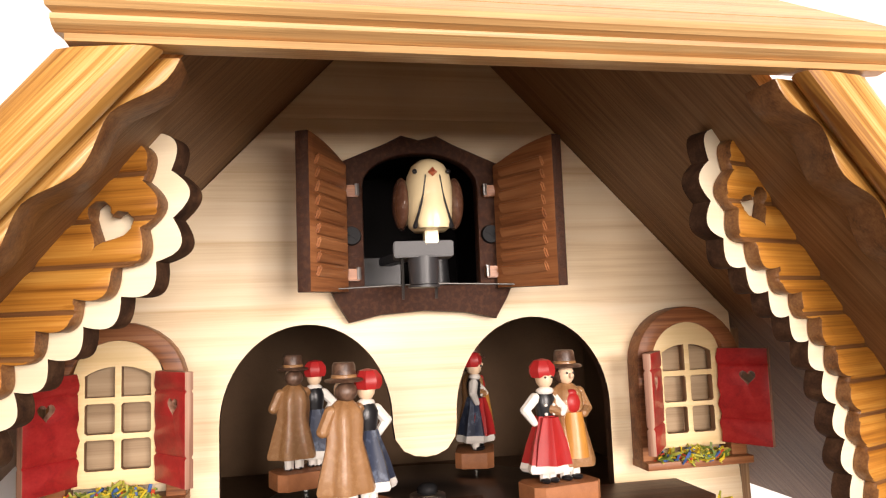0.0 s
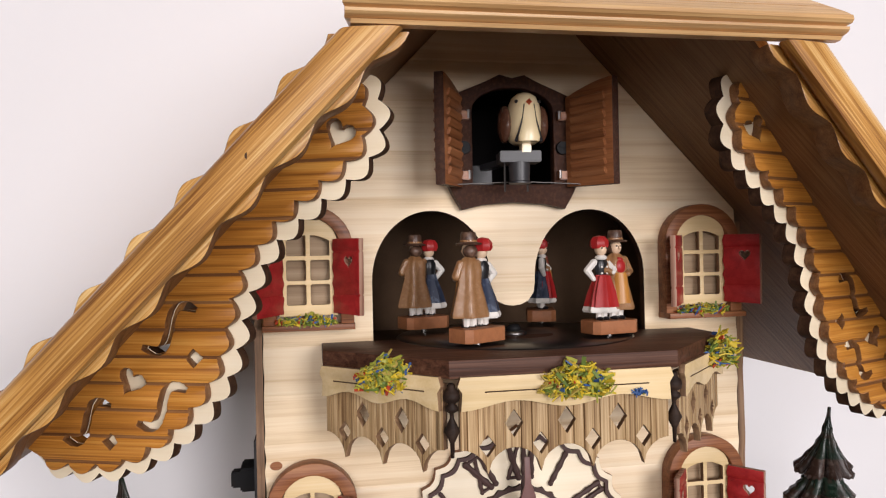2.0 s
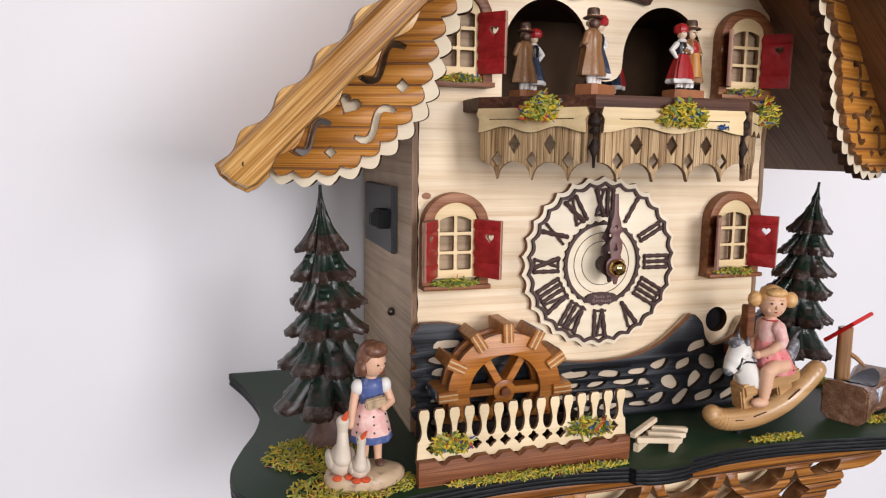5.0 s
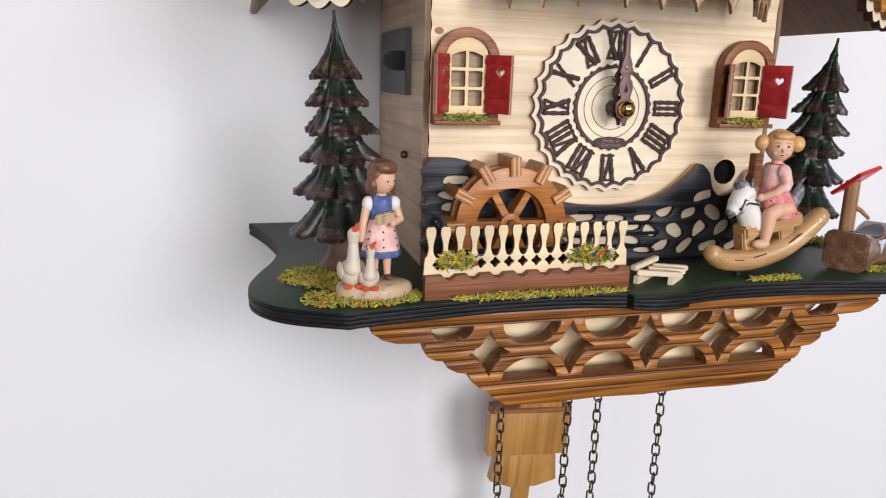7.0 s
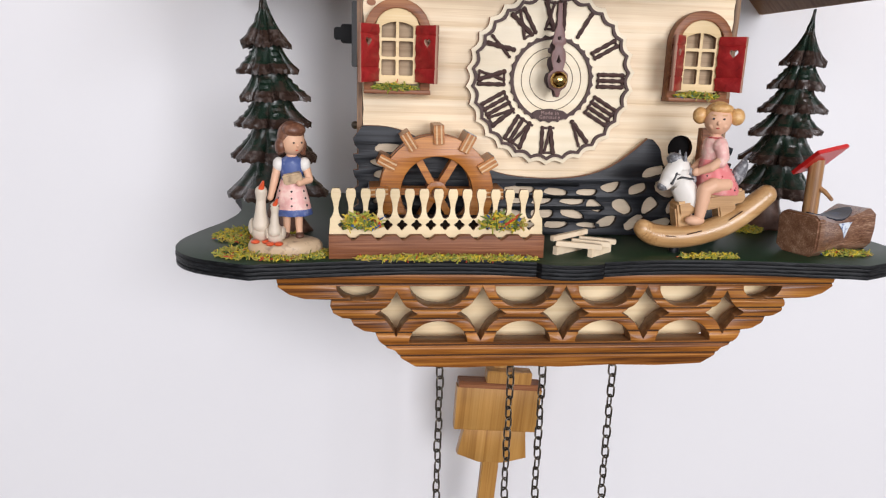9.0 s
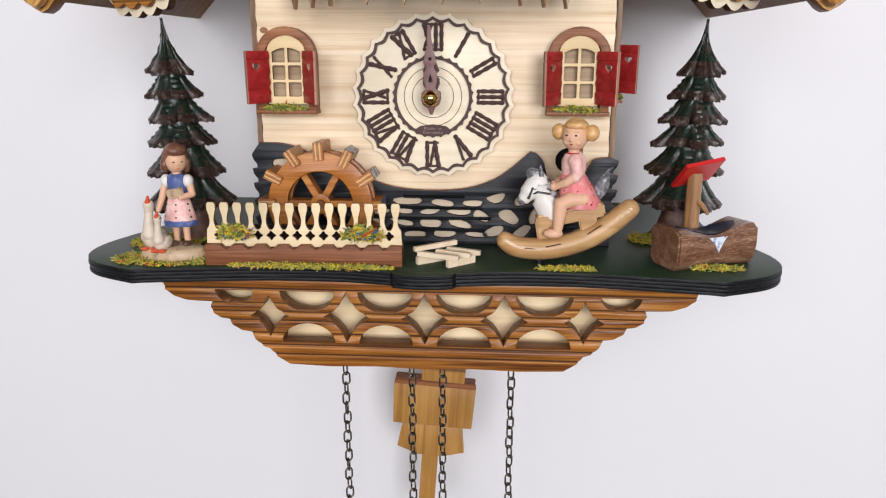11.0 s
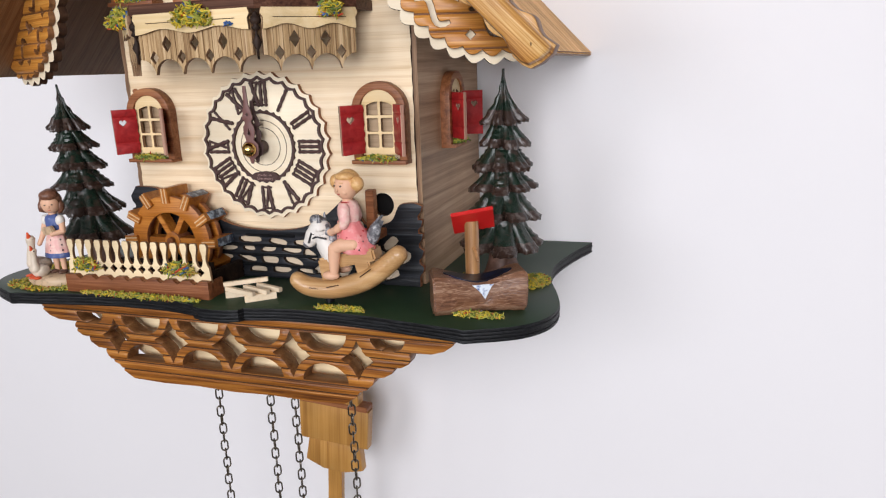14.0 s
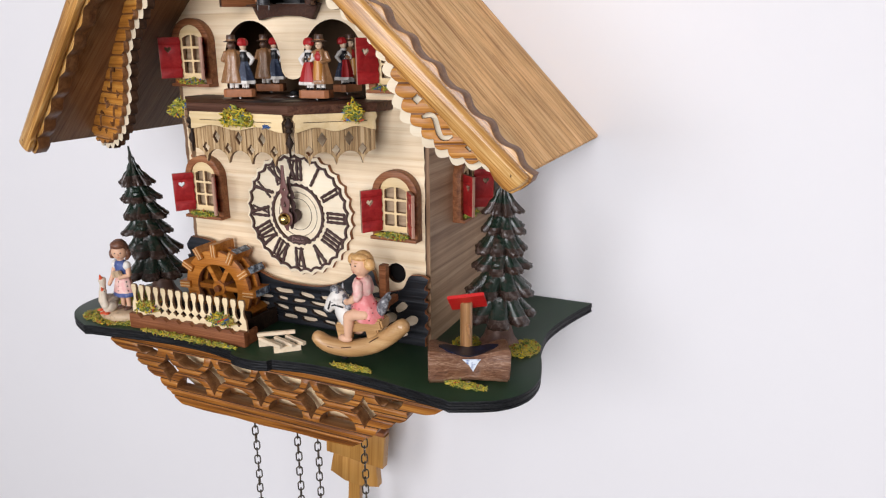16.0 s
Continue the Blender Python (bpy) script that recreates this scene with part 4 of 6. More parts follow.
box(bm, Matrix.Translation(B + Vector((0, 0.001, -0.0125))), (0.0042, 0.005, 0.005), 0, 0.0004)
# breast lobe in front, parted from the body by two dark slits
lathe(bm, [(0.0005, -0.0106), (0.0046, -0.0104), (0.0050, -0.0085), (0.0038, -0.0035), (0.0027, 0.0020), (0.0021, 0.0060), (0.0004, 0.0068)], B + Vector((0, -0.0052, 0)), 0, 20, (1.0, 0.62))
for s in (-1, 1):
    ball(bm, B + Vector((s * 0.0084, 0.0050, -0.0015)), (0.0029, 0.0072, 0.0084), 1, seg=20)
    ball(bm, B + Vector((s * 0.0052, -0.0042, 0.0072)), 0.0008, 2, seg=8)
    limb(bm, [B + Vector((s * 0.0022, -0.0064, 0.0056)), B + Vector((s * 0.0030, -0.0062, 0.0000)), B + Vector((s * 0.0044, -0.0056, -0.0058)), B + Vector((s * 0.0056, -0.0046, -0.0098))], [0.00022, 0.00028, 0.0005, 0.0008], 2, 6)
tube(bm, B + Vector((0, -0.0064, 0.0066)), B + Vector((0, -0.0098, 0.0060)), 0.0015, 0.0002, 3, 4)
box(bm, Matrix.Translation(B + Vector((0, 0.018, -0.003))) @ pose(0, 0, 0, -20, 0, 0), (0.004, 0.014, 0.0015), 0, 0.0003)
bmesh.ops.rotate(bm, cent=B + Vector((0, 0.004, 0)), matrix=pose(0, 0, 0, 0, 0, -1).to_3x3(), verts=bm.verts)
tagged(add_mesh("cuckoo_bird", bm, [bird_cream, wing_dark, fig_black, fig_orange]), "cream wooden cuckoo with brown wings and red beak", "bird figure")

# ---------------------------------------------------------------- balcony
RAIL = [(-0.0918, -0.0240), (-0.0452, -0.0710), (0.0452, -0.0710), (0.0918, -0.0240)]
slab_half = [(0.0, -0.0735), (0.0462, -0.0735), (0.0920, -0.0262), (0.0920, -0.0005)]
loop = [(-u, v) for u, v in slab_half[::-1] if u] + slab_half
bm = plate_bm([loop], 0.0070, Matrix.Translation((0, 0, 0.1914)), 0.0005)
bmesh.ops.recalc_face_normals(bm, faces=bm.faces)
balcony = part("balcony", bm, [slab_brown, slab_brown], clock, "dark brown balcony floor with a pale carved railing")


for k in range(3):
    a, b = Vector(RAIL[k]), Vector(RAIL[k + 1])
    d = (b - a).normalized()
    mid, length = (a + b) / 2, (b - a).length - 0.0058
    n = Vector((d.y, -d.x))
    m = Matrix(((d.x, 0, n.x, mid.x), (d.y, 0, n.y, mid.y), (0, 1, 0, 0.1892), (0, 0, 0, 1)))
    tips = 4 if k == 1 else 3
    pitch = length / tips
    n_up = tips + (1 if k == 1 else 0)
    xs = [-length / 2 + pitch * (j + 0.5) for j in range(tips)]
    low = []
    # points hang between the half-round cuts
    edges = [-length / 2] + xs + [length / 2]
    for j in range(len(edges) - 1, 0, -1):
        x1, x0 = edges[j], edges[j - 1]
        first, last = j == len(edges) - 1, j == 1
        for i in range(14):
            # half a round cut at both ends, a whole one between two points
            w = i / 14
            q = 0.5 + w / 2 if first else w / 2 if last else w
            low.append((x1 + (x0 - x1) * w, -0.0384 + 0.0098 * max(0.0, 1 - (2 * q - 1) ** 2) ** 0.55))
    outline = [(-length / 2, -0.0035), (length / 2, -0.0035)] + low + [(-length / 2, -0.0286)]
    loops = [outline] + [diamond(x, -0.0275, 0.0033, 0.0043) for x in xs] + [diamond((xs[j] + xs[j + 1]) / 2, -0.0193, 0.0036, 0.0053) for j in range(tips - 1)]
    bm = plate_bm(loops, 0.0030, m, 0.0002)
    for x in [e + pitch * o for e in xs for o in (-0.37, -0.17, 0.14, 0.33)]:
        for dx in (-0.0003, 0, 0.0003):
            c = m @ Vector((x + dx, 0, 0))
            bmesh.ops.bisect_plane(bm, geom=bm.verts[:] + bm.edges[:] + bm.faces[:], plane_co=c, plane_no=Vector((d.x, d.y, 0)), dist=1e-7)
        for v in bm.verts:
            q = m.inverted() @ v.co
            if abs(q.x - x) < 1e-5 and q.z > 0.0012:
                v.co -= Vector((n.x, n.y, 0)) * 0.0008
    panel = part("railing_panel", bm, [weathered, ply_edge], balcony, "pierced plank railing panel with diamond holes")
    h = length / 2
    wave = [(h - length * j / 24, -0.0118 - 0.0016 * math.cos(4 * math.pi * j / 24)) for j in range(25)]
    top = [(-h, -0.0005), (h, -0.0005), (h + 0.0012, -0.004), (h - 0.0005, -0.0065)]
    slot = [(-h * 0.78, -0.0062), (h * 0.78, -0.0062), (h * 0.78, -0.0066), (-h * 0.78, -0.0066)]
    m2 = m @ Matrix.Translation((0, 0, 0.0030))
    part("rail_board", plate_bm([top + wave + [(-h + 0.0005, -0.0065), (-h - 0.0012, -0.004)], slot], 0.0026, m2, 0.0002), [window_tan, ply_edge], balcony, "tan birch rail with an engraved line")
for x, y in RAIL[1:3]:
    s = 1 if x > 0 else -1
    bm = bmesh.new()
    lathe(bm, [(0.0010, 0.1862), (0.0016, 0.1855), (0.0016, 0.1842), (0.0030, 0.1828), (0.0034, 0.1812), (0.0030, 0.1796), (0.0014, 0.1784), (0.0026, 0.1772), (0.0026, 0.1760), (0.0009, 0.1748), (0.0008, 0.1730), (0.0031, 0.1682), (0.0009, 0.1636), (0.0007, 0.158)], (x, y - 0.0006, 0), 0, 14)
    part("corner_post", bm, box_black, balcony, "dark turned corner post")
for k, (x, y, z, s) in enumerate(((-0.067, -0.0570, 0.1885, 0.0125), (0.003, -0.0765, 0.1865, 0.014), (0.0825, -0.0445, 0.1895, 0.008))):
    tuft("flower_tuft", (x, y, z - 0.006), (s, 0.0045, 0.016), 230 if s > 0.01 else 100, 50 + k, (6, 8, 3.5, 2.5, 0.8, 1.1), "yellow and green dried flower bunch on the balcony rail", "flowers", 0.0078, wide=0.00062)

tuft("flower_tuft", (0.0285, -0.0758, 0.1790), (0.0030, 0.0012, 0.0022), 18, 58, (1, 0, 0, 0, 0, 8), "tiny loose blue flower stuck on the balcony rail", "flowers", 0.0040)

# ---------------------------------------------------------------- turntable
table = hub("turntable", "black round turntable carrying the dancing couples", "turntable", (0, 0.0005, -0.0003))
bm = bmesh.new()
lathe(bm, [(0.054, 0.1935), (0.0565, 0.1940), (0.0570, 0.1950), (0.0560, 0.1958), (0.0200, 0.1956), (0.0190, 0.1952), (0.002, 0.1952)], (0, 0, 0), 0, 48)
part("platter", bm, stage_black, table, "black platter")
bm = bmesh.new()
lathe(bm, [(0.0062, 0.1950), (0.0062, 0.1966), (0.0045, 0.1972), (0.0042, 0.1972)], (0, 0, 0), 1, 20)
lathe(bm, [(0.0036, 0.1970), (0.0036, 0.1990), (0.0022, 0.2002), (0.0005, 0.2002)], (0, 0, 0), 0, 6)
part("spindle_nut", bm, [black_plastic, steel], table, "black nut on a steel washer")

# ---------------------------------------------------------------- dial
DC = (0.0, 0.0970)


def crown(r, tips, dip, n=6):
    """A round outline with outward points and hollow arcs between them."""
    out = []
    for k in range(tips):
        for j in range(n):
            a = 2 * math.pi * (k + j / n) / tips
            q = r - dip * math.sin(math.pi * j / n)
            out.append((DC[0] + q * math.sin(a), DC[1] + q * math.cos(a)))
    return out


dial = upright("dial", [crown(0.0545, 30, 0.0026)], -0.0042, 0.0042, [dial_face, stain], clock, "pale wooden clock dial with scalloped rim and dark roman numerals", 0.0002)
upright("outer_ring", [crown(0.0512, 30, 0.0022), crown(0.0492, 30, 0.0022)], -0.0060, 0.0018, [dial_brown, burnt], dial, "dark brown scalloped ring")
upright("inner_ring", [crown(0.0272, 30, 0.0012), circle(*DC, 0.0243, 48)], -0.0060, 0.0018, [dial_brown, burnt], dial, "dark brown inner ring")
for r in (0.0192, 0.0138):
    upright("engraved_circle", [circle(*DC, r + 0.0002, 48), circle(*DC, r - 0.0002, 48)], -0.00445, 0.0003, [burnt, burnt], dial)
NUMERALS = ["XII", "I", "II", "III", "IIII", "V", "VI", "VII", "VIII", "IX", "X", "XI"]


def numeral(text):
    """A roman numeral of turned spindles, centred at the origin, its feet towards -v."""
    strokes, x = [], 0.0
    for c in text:
        if c == "I":
            strokes.append(((x, -0.5), (x, 0.5), 1.0)), (x := x + 0.235)
        elif c == "V":
            strokes.append(((x + 0.11, -0.5), (x - 0.06, 0.5), 1.15)), strokes.append(((x + 0.11, -0.5), (x + 0.30, 0.5), 0.75)), (x := x + 0.43)
        else:
            strokes.append(((x + 0.26, -0.5), (x - 0.06, 0.5), 1.15)), strokes.append(((x - 0.06, -0.5), (x + 0.26, 0.5), 0.75)), (x := x + 0.43)
    mid = (min(min(a[0], b[0]) for a, b, _ in strokes) + max(max(a[0], b[0]) for a, b, _ in strokes)) / 2
    return [((a[0] - mid, a[1]), (b[0] - mid, b[1]), w) for a, b, w in strokes]


SIZE = 0.0158
for k, text in enumerate(NUMERALS):
    bm = bmesh.new()
    ang = 2 * math.pi * k / 12
    c, s = math.cos(ang), math.sin(ang)

    def spot(u, v, y=-0.0052):
        q = 0.0383 + v * SIZE
        return Vector((DC[0] + s * q + c * u * SIZE, y, DC[1] + c * q - s * u * SIZE))

    for a, b, w in numeral(text):
        a, b = Vector(a), Vector(b)
        for j in range(5):
            p, q = a.lerp(b, j / 5), a.lerp(b, (j + 1) / 5)
            r0, r1 = ((0.00075, 0.00125), (0.00125, 0.0009), (0.0009, 0.00125), (0.00125, 0.0009), (0.0009, 0.00125))[j]
            tube(bm, spot(*p), spot(*q), 1.22 * r0 * w, 1.22 * r1 * w, 0, 8)
        for e in (a, b):
            ball(bm, spot(*e), 0.0014 * w, seg=8)
    xs = [p[0] for a, b, _ in numeral(text) for p in (a, b)]
    if len(text) > 1:
        for v in (-0.5, 0.5):
            tube(bm, spot(min(xs), v), spot(max(xs), v), 0.0008, 0.0008, 0, 6)
    part("numeral", bm, dial_brown, dial)

sign = upright("maker_plaque", [[(-0.0112, 0.0759), (-0.0085, 0.0777), (0, 0.0788), (0.0085, 0.0777), (0.0112, 0.0759), (0.0105, 0.0730), (0.006, 0.0714), (0, 0.0710), (-0.006, 0.0714), (-0.0105, 0.0730)]], -0.0066, 0.0024, [dial_brown, burnt], clock, "small dark plaque with pale lettering")
for line, z in (("Made in", 0.0752), ("Germany", 0.0726)):
    cu = bpy.data.curves.new("lettering", "FONT")
    cu.body, cu.size, cu.align_x, cu.space_character = line, 0.0030, "CENTER", 1.25
    cu.extrude = 0.00008
    ob = bpy.data.objects.new("lettering", cu)
    me = bpy.data.meshes.new_from_object(ob)
    bm = bmesh.new()
    bm.from_mesh(me)
    bpy.data.objects.remove(ob), bpy.data.curves.remove(cu), bpy.data.meshes.remove(me)
    bm.transform(Matrix.Translation((0, -0.00672, z)) @ UPRIGHT)
    part("lettering", bm, letter_pale, sign, "pale brown letters", 0)


def hand(front, length, wide, material, lean, label):
    w = wide
    right = [(0.0012, length), (0.0016 * w, length * 0.72), (0.0034 * w, length * 0.60), (0.0034 * w, length * 0.56), (0.0042 * w, length * 0.53), (0.0042 * w, length * 0.48), (0.0026 * w, length * 0.45), (0.0026 * w, length * 0.41),
             (0.0042 * w, length * 0.36), (0.0044 * w, length * 0.26), (0.0030 * w, length * 0.14), (0.0060, 0.0035), (0.0062, -0.001), (0.0050, -0.0045), (0.002, -0.0065), (0.0008, -0.0105)]
    loop = right + [(-u, v) for u, v in right[::-1]]
    cut = [[(0.0014, length * 0.24), (0, length * 0.335), (-0.0014, length * 0.24), (0, length * 0.215)], circle(0, length * 0.55, 0.0011, 10)]
    bm = plate_bm([loop] + cut, 0.0012, facing(front, 0.0012), 0.0001)
    bm.transform(Matrix.Translation((DC[0], 0, DC[1])) @ pose(0, 0, 0, 0, lean, 0))
    return part("clock_hand", bm, [material, material], dial, label)


hand(-0.0148, 0.034, 1.25, dial_brown, -1.0, "dark brown hour hand pointing at twelve")
hand(-0.0215, 0.0445, 1.0, hand_brown, -1.5, "red-brown minute hand pointing at twelve")
bm = bmesh.new()
tube(bm, (DC[0], -0.021, DC[1]), (DC[0], -0.004, DC[1]), 0.0032)
tube(bm, (DC[0], -0.0145, DC[1]), (DC[0], -0.0055, DC[1]), 0.0062, 0.0050)
part("arbor", bm, dial_brown, dial)
bm = bmesh.new()
lathe(bm, [(0.0050, 0), (0.0053, 0.001), (0.0050, 0.0032), (0.0034, 0.0052), (0.0012, 0.0062), (0.0003, 0.0063)], (DC[0], -0.0222, DC[1]), 0, 20, m=pose(0, 0, 0, 90, 0, 0))
part("hand_nut", bm, brass, dial, "polished brass hand nut")

# ---------------------------------------------------------------- stone wall along the foot of the front
wall_top = smooth_line([(-0.1185, 0.066), (-0.103, 0.0655), (-0.090, 0.062), (-0.078, 0.056), (-0.062, 0.049), (-0.045, 0.0425), (-0.026, 0.0365), (0.0, 0.0345), (0.024, 0.0365), (0.042, 0.0428), (0.055, 0.0520), (0.0655, 0.0615)], 4) \
    + smooth_line([(0.0690, 0.0608), (0.0745, 0.0550), (0.0775, 0.0455), (0.0835, 0.0398), (0.0920, 0.0412), (0.1010, 0.0450), (0.1048, 0.0520), (0.1085, 0.0570), (0.1185, 0.0582)], 4)
right_edge, left_edge = [], []
for k, z in enumerate((0.052, 0.042, 0.032, 0.020, 0.008)):
    right_edge += [(0.1245, z + 0.004), (0.1235, z), (0.1210, z - 0.003), (0.1210, z - 0.0055)]
    left_edge += [(-0.1245, z + 0.006), (-0.1235, z + 0.002), (-0.1210, z - 0.001), (-0.1210, z - 0.0035)]
outline = wall_top + right_edge + [(0.121, FLOOR + 0.0002), (-0.121, FLOOR + 0.0002)] + left_edge[::-1]


def wall_height(x):
    return max((z for (a, z), (b, y) in zip(wall_top, wall_top[1:]) if min(a, b) - 1e-6 <= x <= max(a, b) + 1e-6), default=0.06)


rnd = random.Random(12)
stones = []
WX, WZ = -0.0732, 0.0278


def stone(x, z, w, h, tilt, n=7):
    pts, a0 = [], rnd.uniform(0, 1)
    for k in range(n):
        a = 2 * math.pi * (k + a0 + rnd.uniform(-0.25, 0.25)) / n
        q = rnd.uniform(0.86, 1.06)
        u, v = w * q * math.copysign(abs(math.cos(a)) ** 0.7, math.cos(a)), h * q * math.copysign(abs(math.sin(a)) ** 0.7, math.sin(a))
        pts.append((x + u * math.cos(tilt) - v * math.sin(tilt), z + u * math.sin(tilt) + v * math.cos(tilt)))
    return smooth_line(pts, 2, True)


for z, h in ((0.0035, 0.0030), (0.0115, 0.0030), (0.0190, 0.0027), (0.0262, 0.0029), (0.0345, 0.0030), (0.0430, 0.0032), (0.0515, 0.0033), (0.0592, 0.0026)):
    x = -0.1165 + rnd.uniform(0, 0.006)
    while x < 0.022:
        w = rnd.uniform(0.0056, 0.0110)
        # no cut-outs behind the middle of the water wheel
        if math.hypot(x + w - WX, z - WZ) > 0.0235 and z + h + 0.0022 < min(wall_height(min(max(x + w + d, -0.118), 0.118)) for d in (-w, 0, w)):
            stones.append(stone(x + w, z + rnd.uniform(-0.0008, 0.0008), w, h * rnd.uniform(0.66, 1.08), rnd.uniform(-0.2, 0.2), rnd.choice((5, 6, 7))))
        x += 2 * w + rnd.uniform(0.0028, 0.0052)
for row in range(6):
    for col in range(6):
        x, z = 0.0430 + 0.0185 * col - 0.0092 * (row % 2) + rnd.uniform(-0.0008, 0.0008), 0.0055 + 0.0116 * row + rnd.uniform(-0.0006, 0.0006)
        if x < 0.1165 and z + 0.0062 < min(wall_height(min(x + d, 0.118)) for d in (-0.005, 0, 0.005)):
            stones.append(stone(x, z, rnd.uniform(0.0056, 0.0082), rnd.uniform(0.0034, 0.0048), rnd.choice((-0.5, 0.25, 0.4, 0.6)), rnd.choice((5, 6, 8))))
stone_wall = upright("stone_wall", [outline] + stones, -0.0085, 0.0042, [stone_black, stain, box_black], clock, "black cut-out stone wall over pale stones", 0.0004)


def edge_gap(c, a, b):
    """Distance from a point to the stretch from a to b."""
    a, d = Vector(a), Vector(b) - Vector(a)
    return (c - a - d * min(1, max(0, (c - a).dot(d) / max(d.length_squared, 1e-12)))).length


# the rims of the cut-outs are scorched dark, the outer edge is bare wood
for p in stone_wall.data.polygons:
    c = Vector((p.center.x, p.center.z))
    if p.material_index == 1 and min(edge_gap(c, a, b) for a, b in zip(outline, outline[1:] + outline[:1])) > 0.0007:
        p.material_index = 2
bm = plate_bm([[(u * 0.985, v - 0.0015) for u, v in wall_top] + [(0.119, FLOOR + 0.0004), (-0.119, FLOOR + 0.0004)]], 0.0040, facing(-0.0063, 0.0060))
part("stone_backing", bm, [stone_tan, stone_tan], stone_wall, "pale stones showing through the wall")

for z, x0, x1, lean in ((0.0074, -0.030, 0.036, 0.8), (0.0152, -0.026, 0.040, -0.6), (0.0226, -0.034, 0.034, 0.5), (0.0304, -0.020, 0.022, -0.4)):
    part("ledge", boxed((x1 - x0, 0.0018, 0.0020), pose((x0 + x1) / 2, -0.0088, z, 45, lean, 0), 0.0004), black_edge, stone_wall, "raised black joint between the stones")

# ---------------------------------------------------------------- water wheel
def ring_loop(r, n=40):
    return circle(0, 0, r, n)


bm = plate_bm([ring_loop(0.0068, 24), ring_loop(0.0029, 16)], 0.013, facing(-0.006, 0.013), 0.0004)
wheel = part("water_wheel", bm, [wheel_wood, stain], clock, "orange-brown wooden toy water wheel with paddles")
wheel.location = (WX, -0.022, WZ)
for y in (-0.0075, 0.0045):
    part("rim", plate_bm([ring_loop(0.0350), ring_loop(0.0220)], 0.0045, facing(y, 0.0045), 0.0004), [wheel_wood, stain], wheel)
for k in (0, 1, 2, 3, 4, 8, 9, 10, 11):
    bm = bmesh.new()
    m = pose(0, 0, 0, 0, 30 * k - 3, 0)
    box(bm, m @ Matrix.Translation((0.0022, 0.0025, 0.0352)), (0.0064, 0.025, 0.0115), 0, 0.0003)
    for x in (0.0008, 0.0036):
        # pale plies between the brown ones
        box(bm, m @ Matrix.Translation((x, 0.0025, 0.0352)), (0.0009, 0.0254, 0.0112), 1)
    if k in (1, 2, 3, 9):
        box(bm, m @ Matrix.Translation((0.0022, 0.0035, 0.0411)), (0.0062, 0.019, 0.0006), 2)
    part("paddle", bm, [wheel_wood, paddle_end, water_grey], wheel, "brown plywood paddle wet with blue-grey paint" if k in (1, 2, 3, 9) else "brown plywood paddle with pale plies")
for k in range(6):
    bm = bmesh.new()
    box(bm, pose(0, 0, 0, 0, 60 * k + 30, 0) @ Matrix.Translation((0, 0, 0.0142)), (0.0044, 0.010, 0.0180), 0, 0.0003)
    part("spoke", bm, wheel_wood, wheel)
bm = bmesh.new()
tube(bm, (0, -0.009, 0), (0, 0.016, 0), 0.0029, 0.0029)
part("axle", bm, stain, wheel)
# dark planks round the wheel, coloured black-brown to hold the shade behind the fence
trough_bm = bmesh.new()
box(trough_bm, Matrix.Translation((WX, -0.040, 0.0065)), (0.088, 0.003, 0.019), 0, 0.0004)
box(trough_bm, Matrix.Translation((WX + 0.046, -0.026, 0.004)), (0.004, 0.034, 0.014), 0, 0.0004)
box(trough_bm, Matrix.Translation((WX - 0.046, -0.026, 0.004)), (0.004, 0.034, 0.014), 0, 0.0004)
tagged(add_mesh("wheel_box", trough_bm, box_black), "dark plank box around the water wheel, shade put into its colour", "box")

# ---------------------------------------------------------------- picket fence
FA, FB = Vector((-0.1368, -0.0668, 0)), Vector((-0.0143, -0.0630, 0))
fd = (FB - FA).normalized()
FLEN = (FB - FA).length
LIFT = 0.0026  # pickets raised and base strip made taller to fit the camera's view
fence = hub("picket_fence", "pale turned-picket toy fence on a notched brown base", "fence", (FA.x, FA.y, FLOOR))
fence.rotation_euler = (0, 0, math.atan2(fd.y, fd.x))
N = 15
pitch = FLEN / N
zc, zt = 0.0175, 0.0365
spindle_half = [(0.0034, 0.0195), (0.0023, 0.0207), (0.0015, 0.0230), (0.0013, 0.0252), (0.0017, 0.0282), (0.0023, 0.0304), (0.0028, 0.0320), (0.0028, 0.0348), (0.0020, 0.0364)]
top_line = []
for k in range(N):
    x = pitch * (k + 0.5)
    w = pitch / 2
    right = [(x + u * w / 0.0042, v) for u, v in spindle_half]
    left = [(x - u * w / 0.0042, v) for u, v in spindle_half]
    top_line += left + right[::-1]
loops = [[(0, 0.0085)] + top_line + [(FLEN, 0.0085)]]
for k in range(1, N):
    x = pitch * k
    c = []
    for j in range(16):
        a = 2 * math.pi * j / 16
        q = 0.0025 * (1 + 0.24 * math.cos(4 * a))
        c.append((x + q * math.cos(a), 0.0158 + q * math.sin(a)))
    loops.append(c)
part("picket_board", plate_bm([[(u, v + LIFT) for u, v in l[::-1]] for l in loops], 0.0024, facing(-0.0012, 0.0024), 0.0002), [birch, ply_edge], fence, "pale birch pickets cut in one board")
low = [(0, 0.0), (FLEN, 0.0), (FLEN, 0.0104)]
for k in range(8, 0, -1):
    x = FLEN * (k - 0.02) / 8.75
    low += [(x + 0.0036, 0.0106), (x + 0.0016, 0.0088), (x + 0.0004, 0.0080), (x - 0.0010, 0.0079), (x - 0.0026, 0.0092), (x - 0.0040, 0.0107)]
low.append((0, 0.0106))
part("notched_base", plate_bm([[(u, v + LIFT if v else v) for u, v in low]], 0.0055, facing(-0.0058, 0.0055), 0.0004), [base_red, base_red], fence, "notched brown wooden base strip")
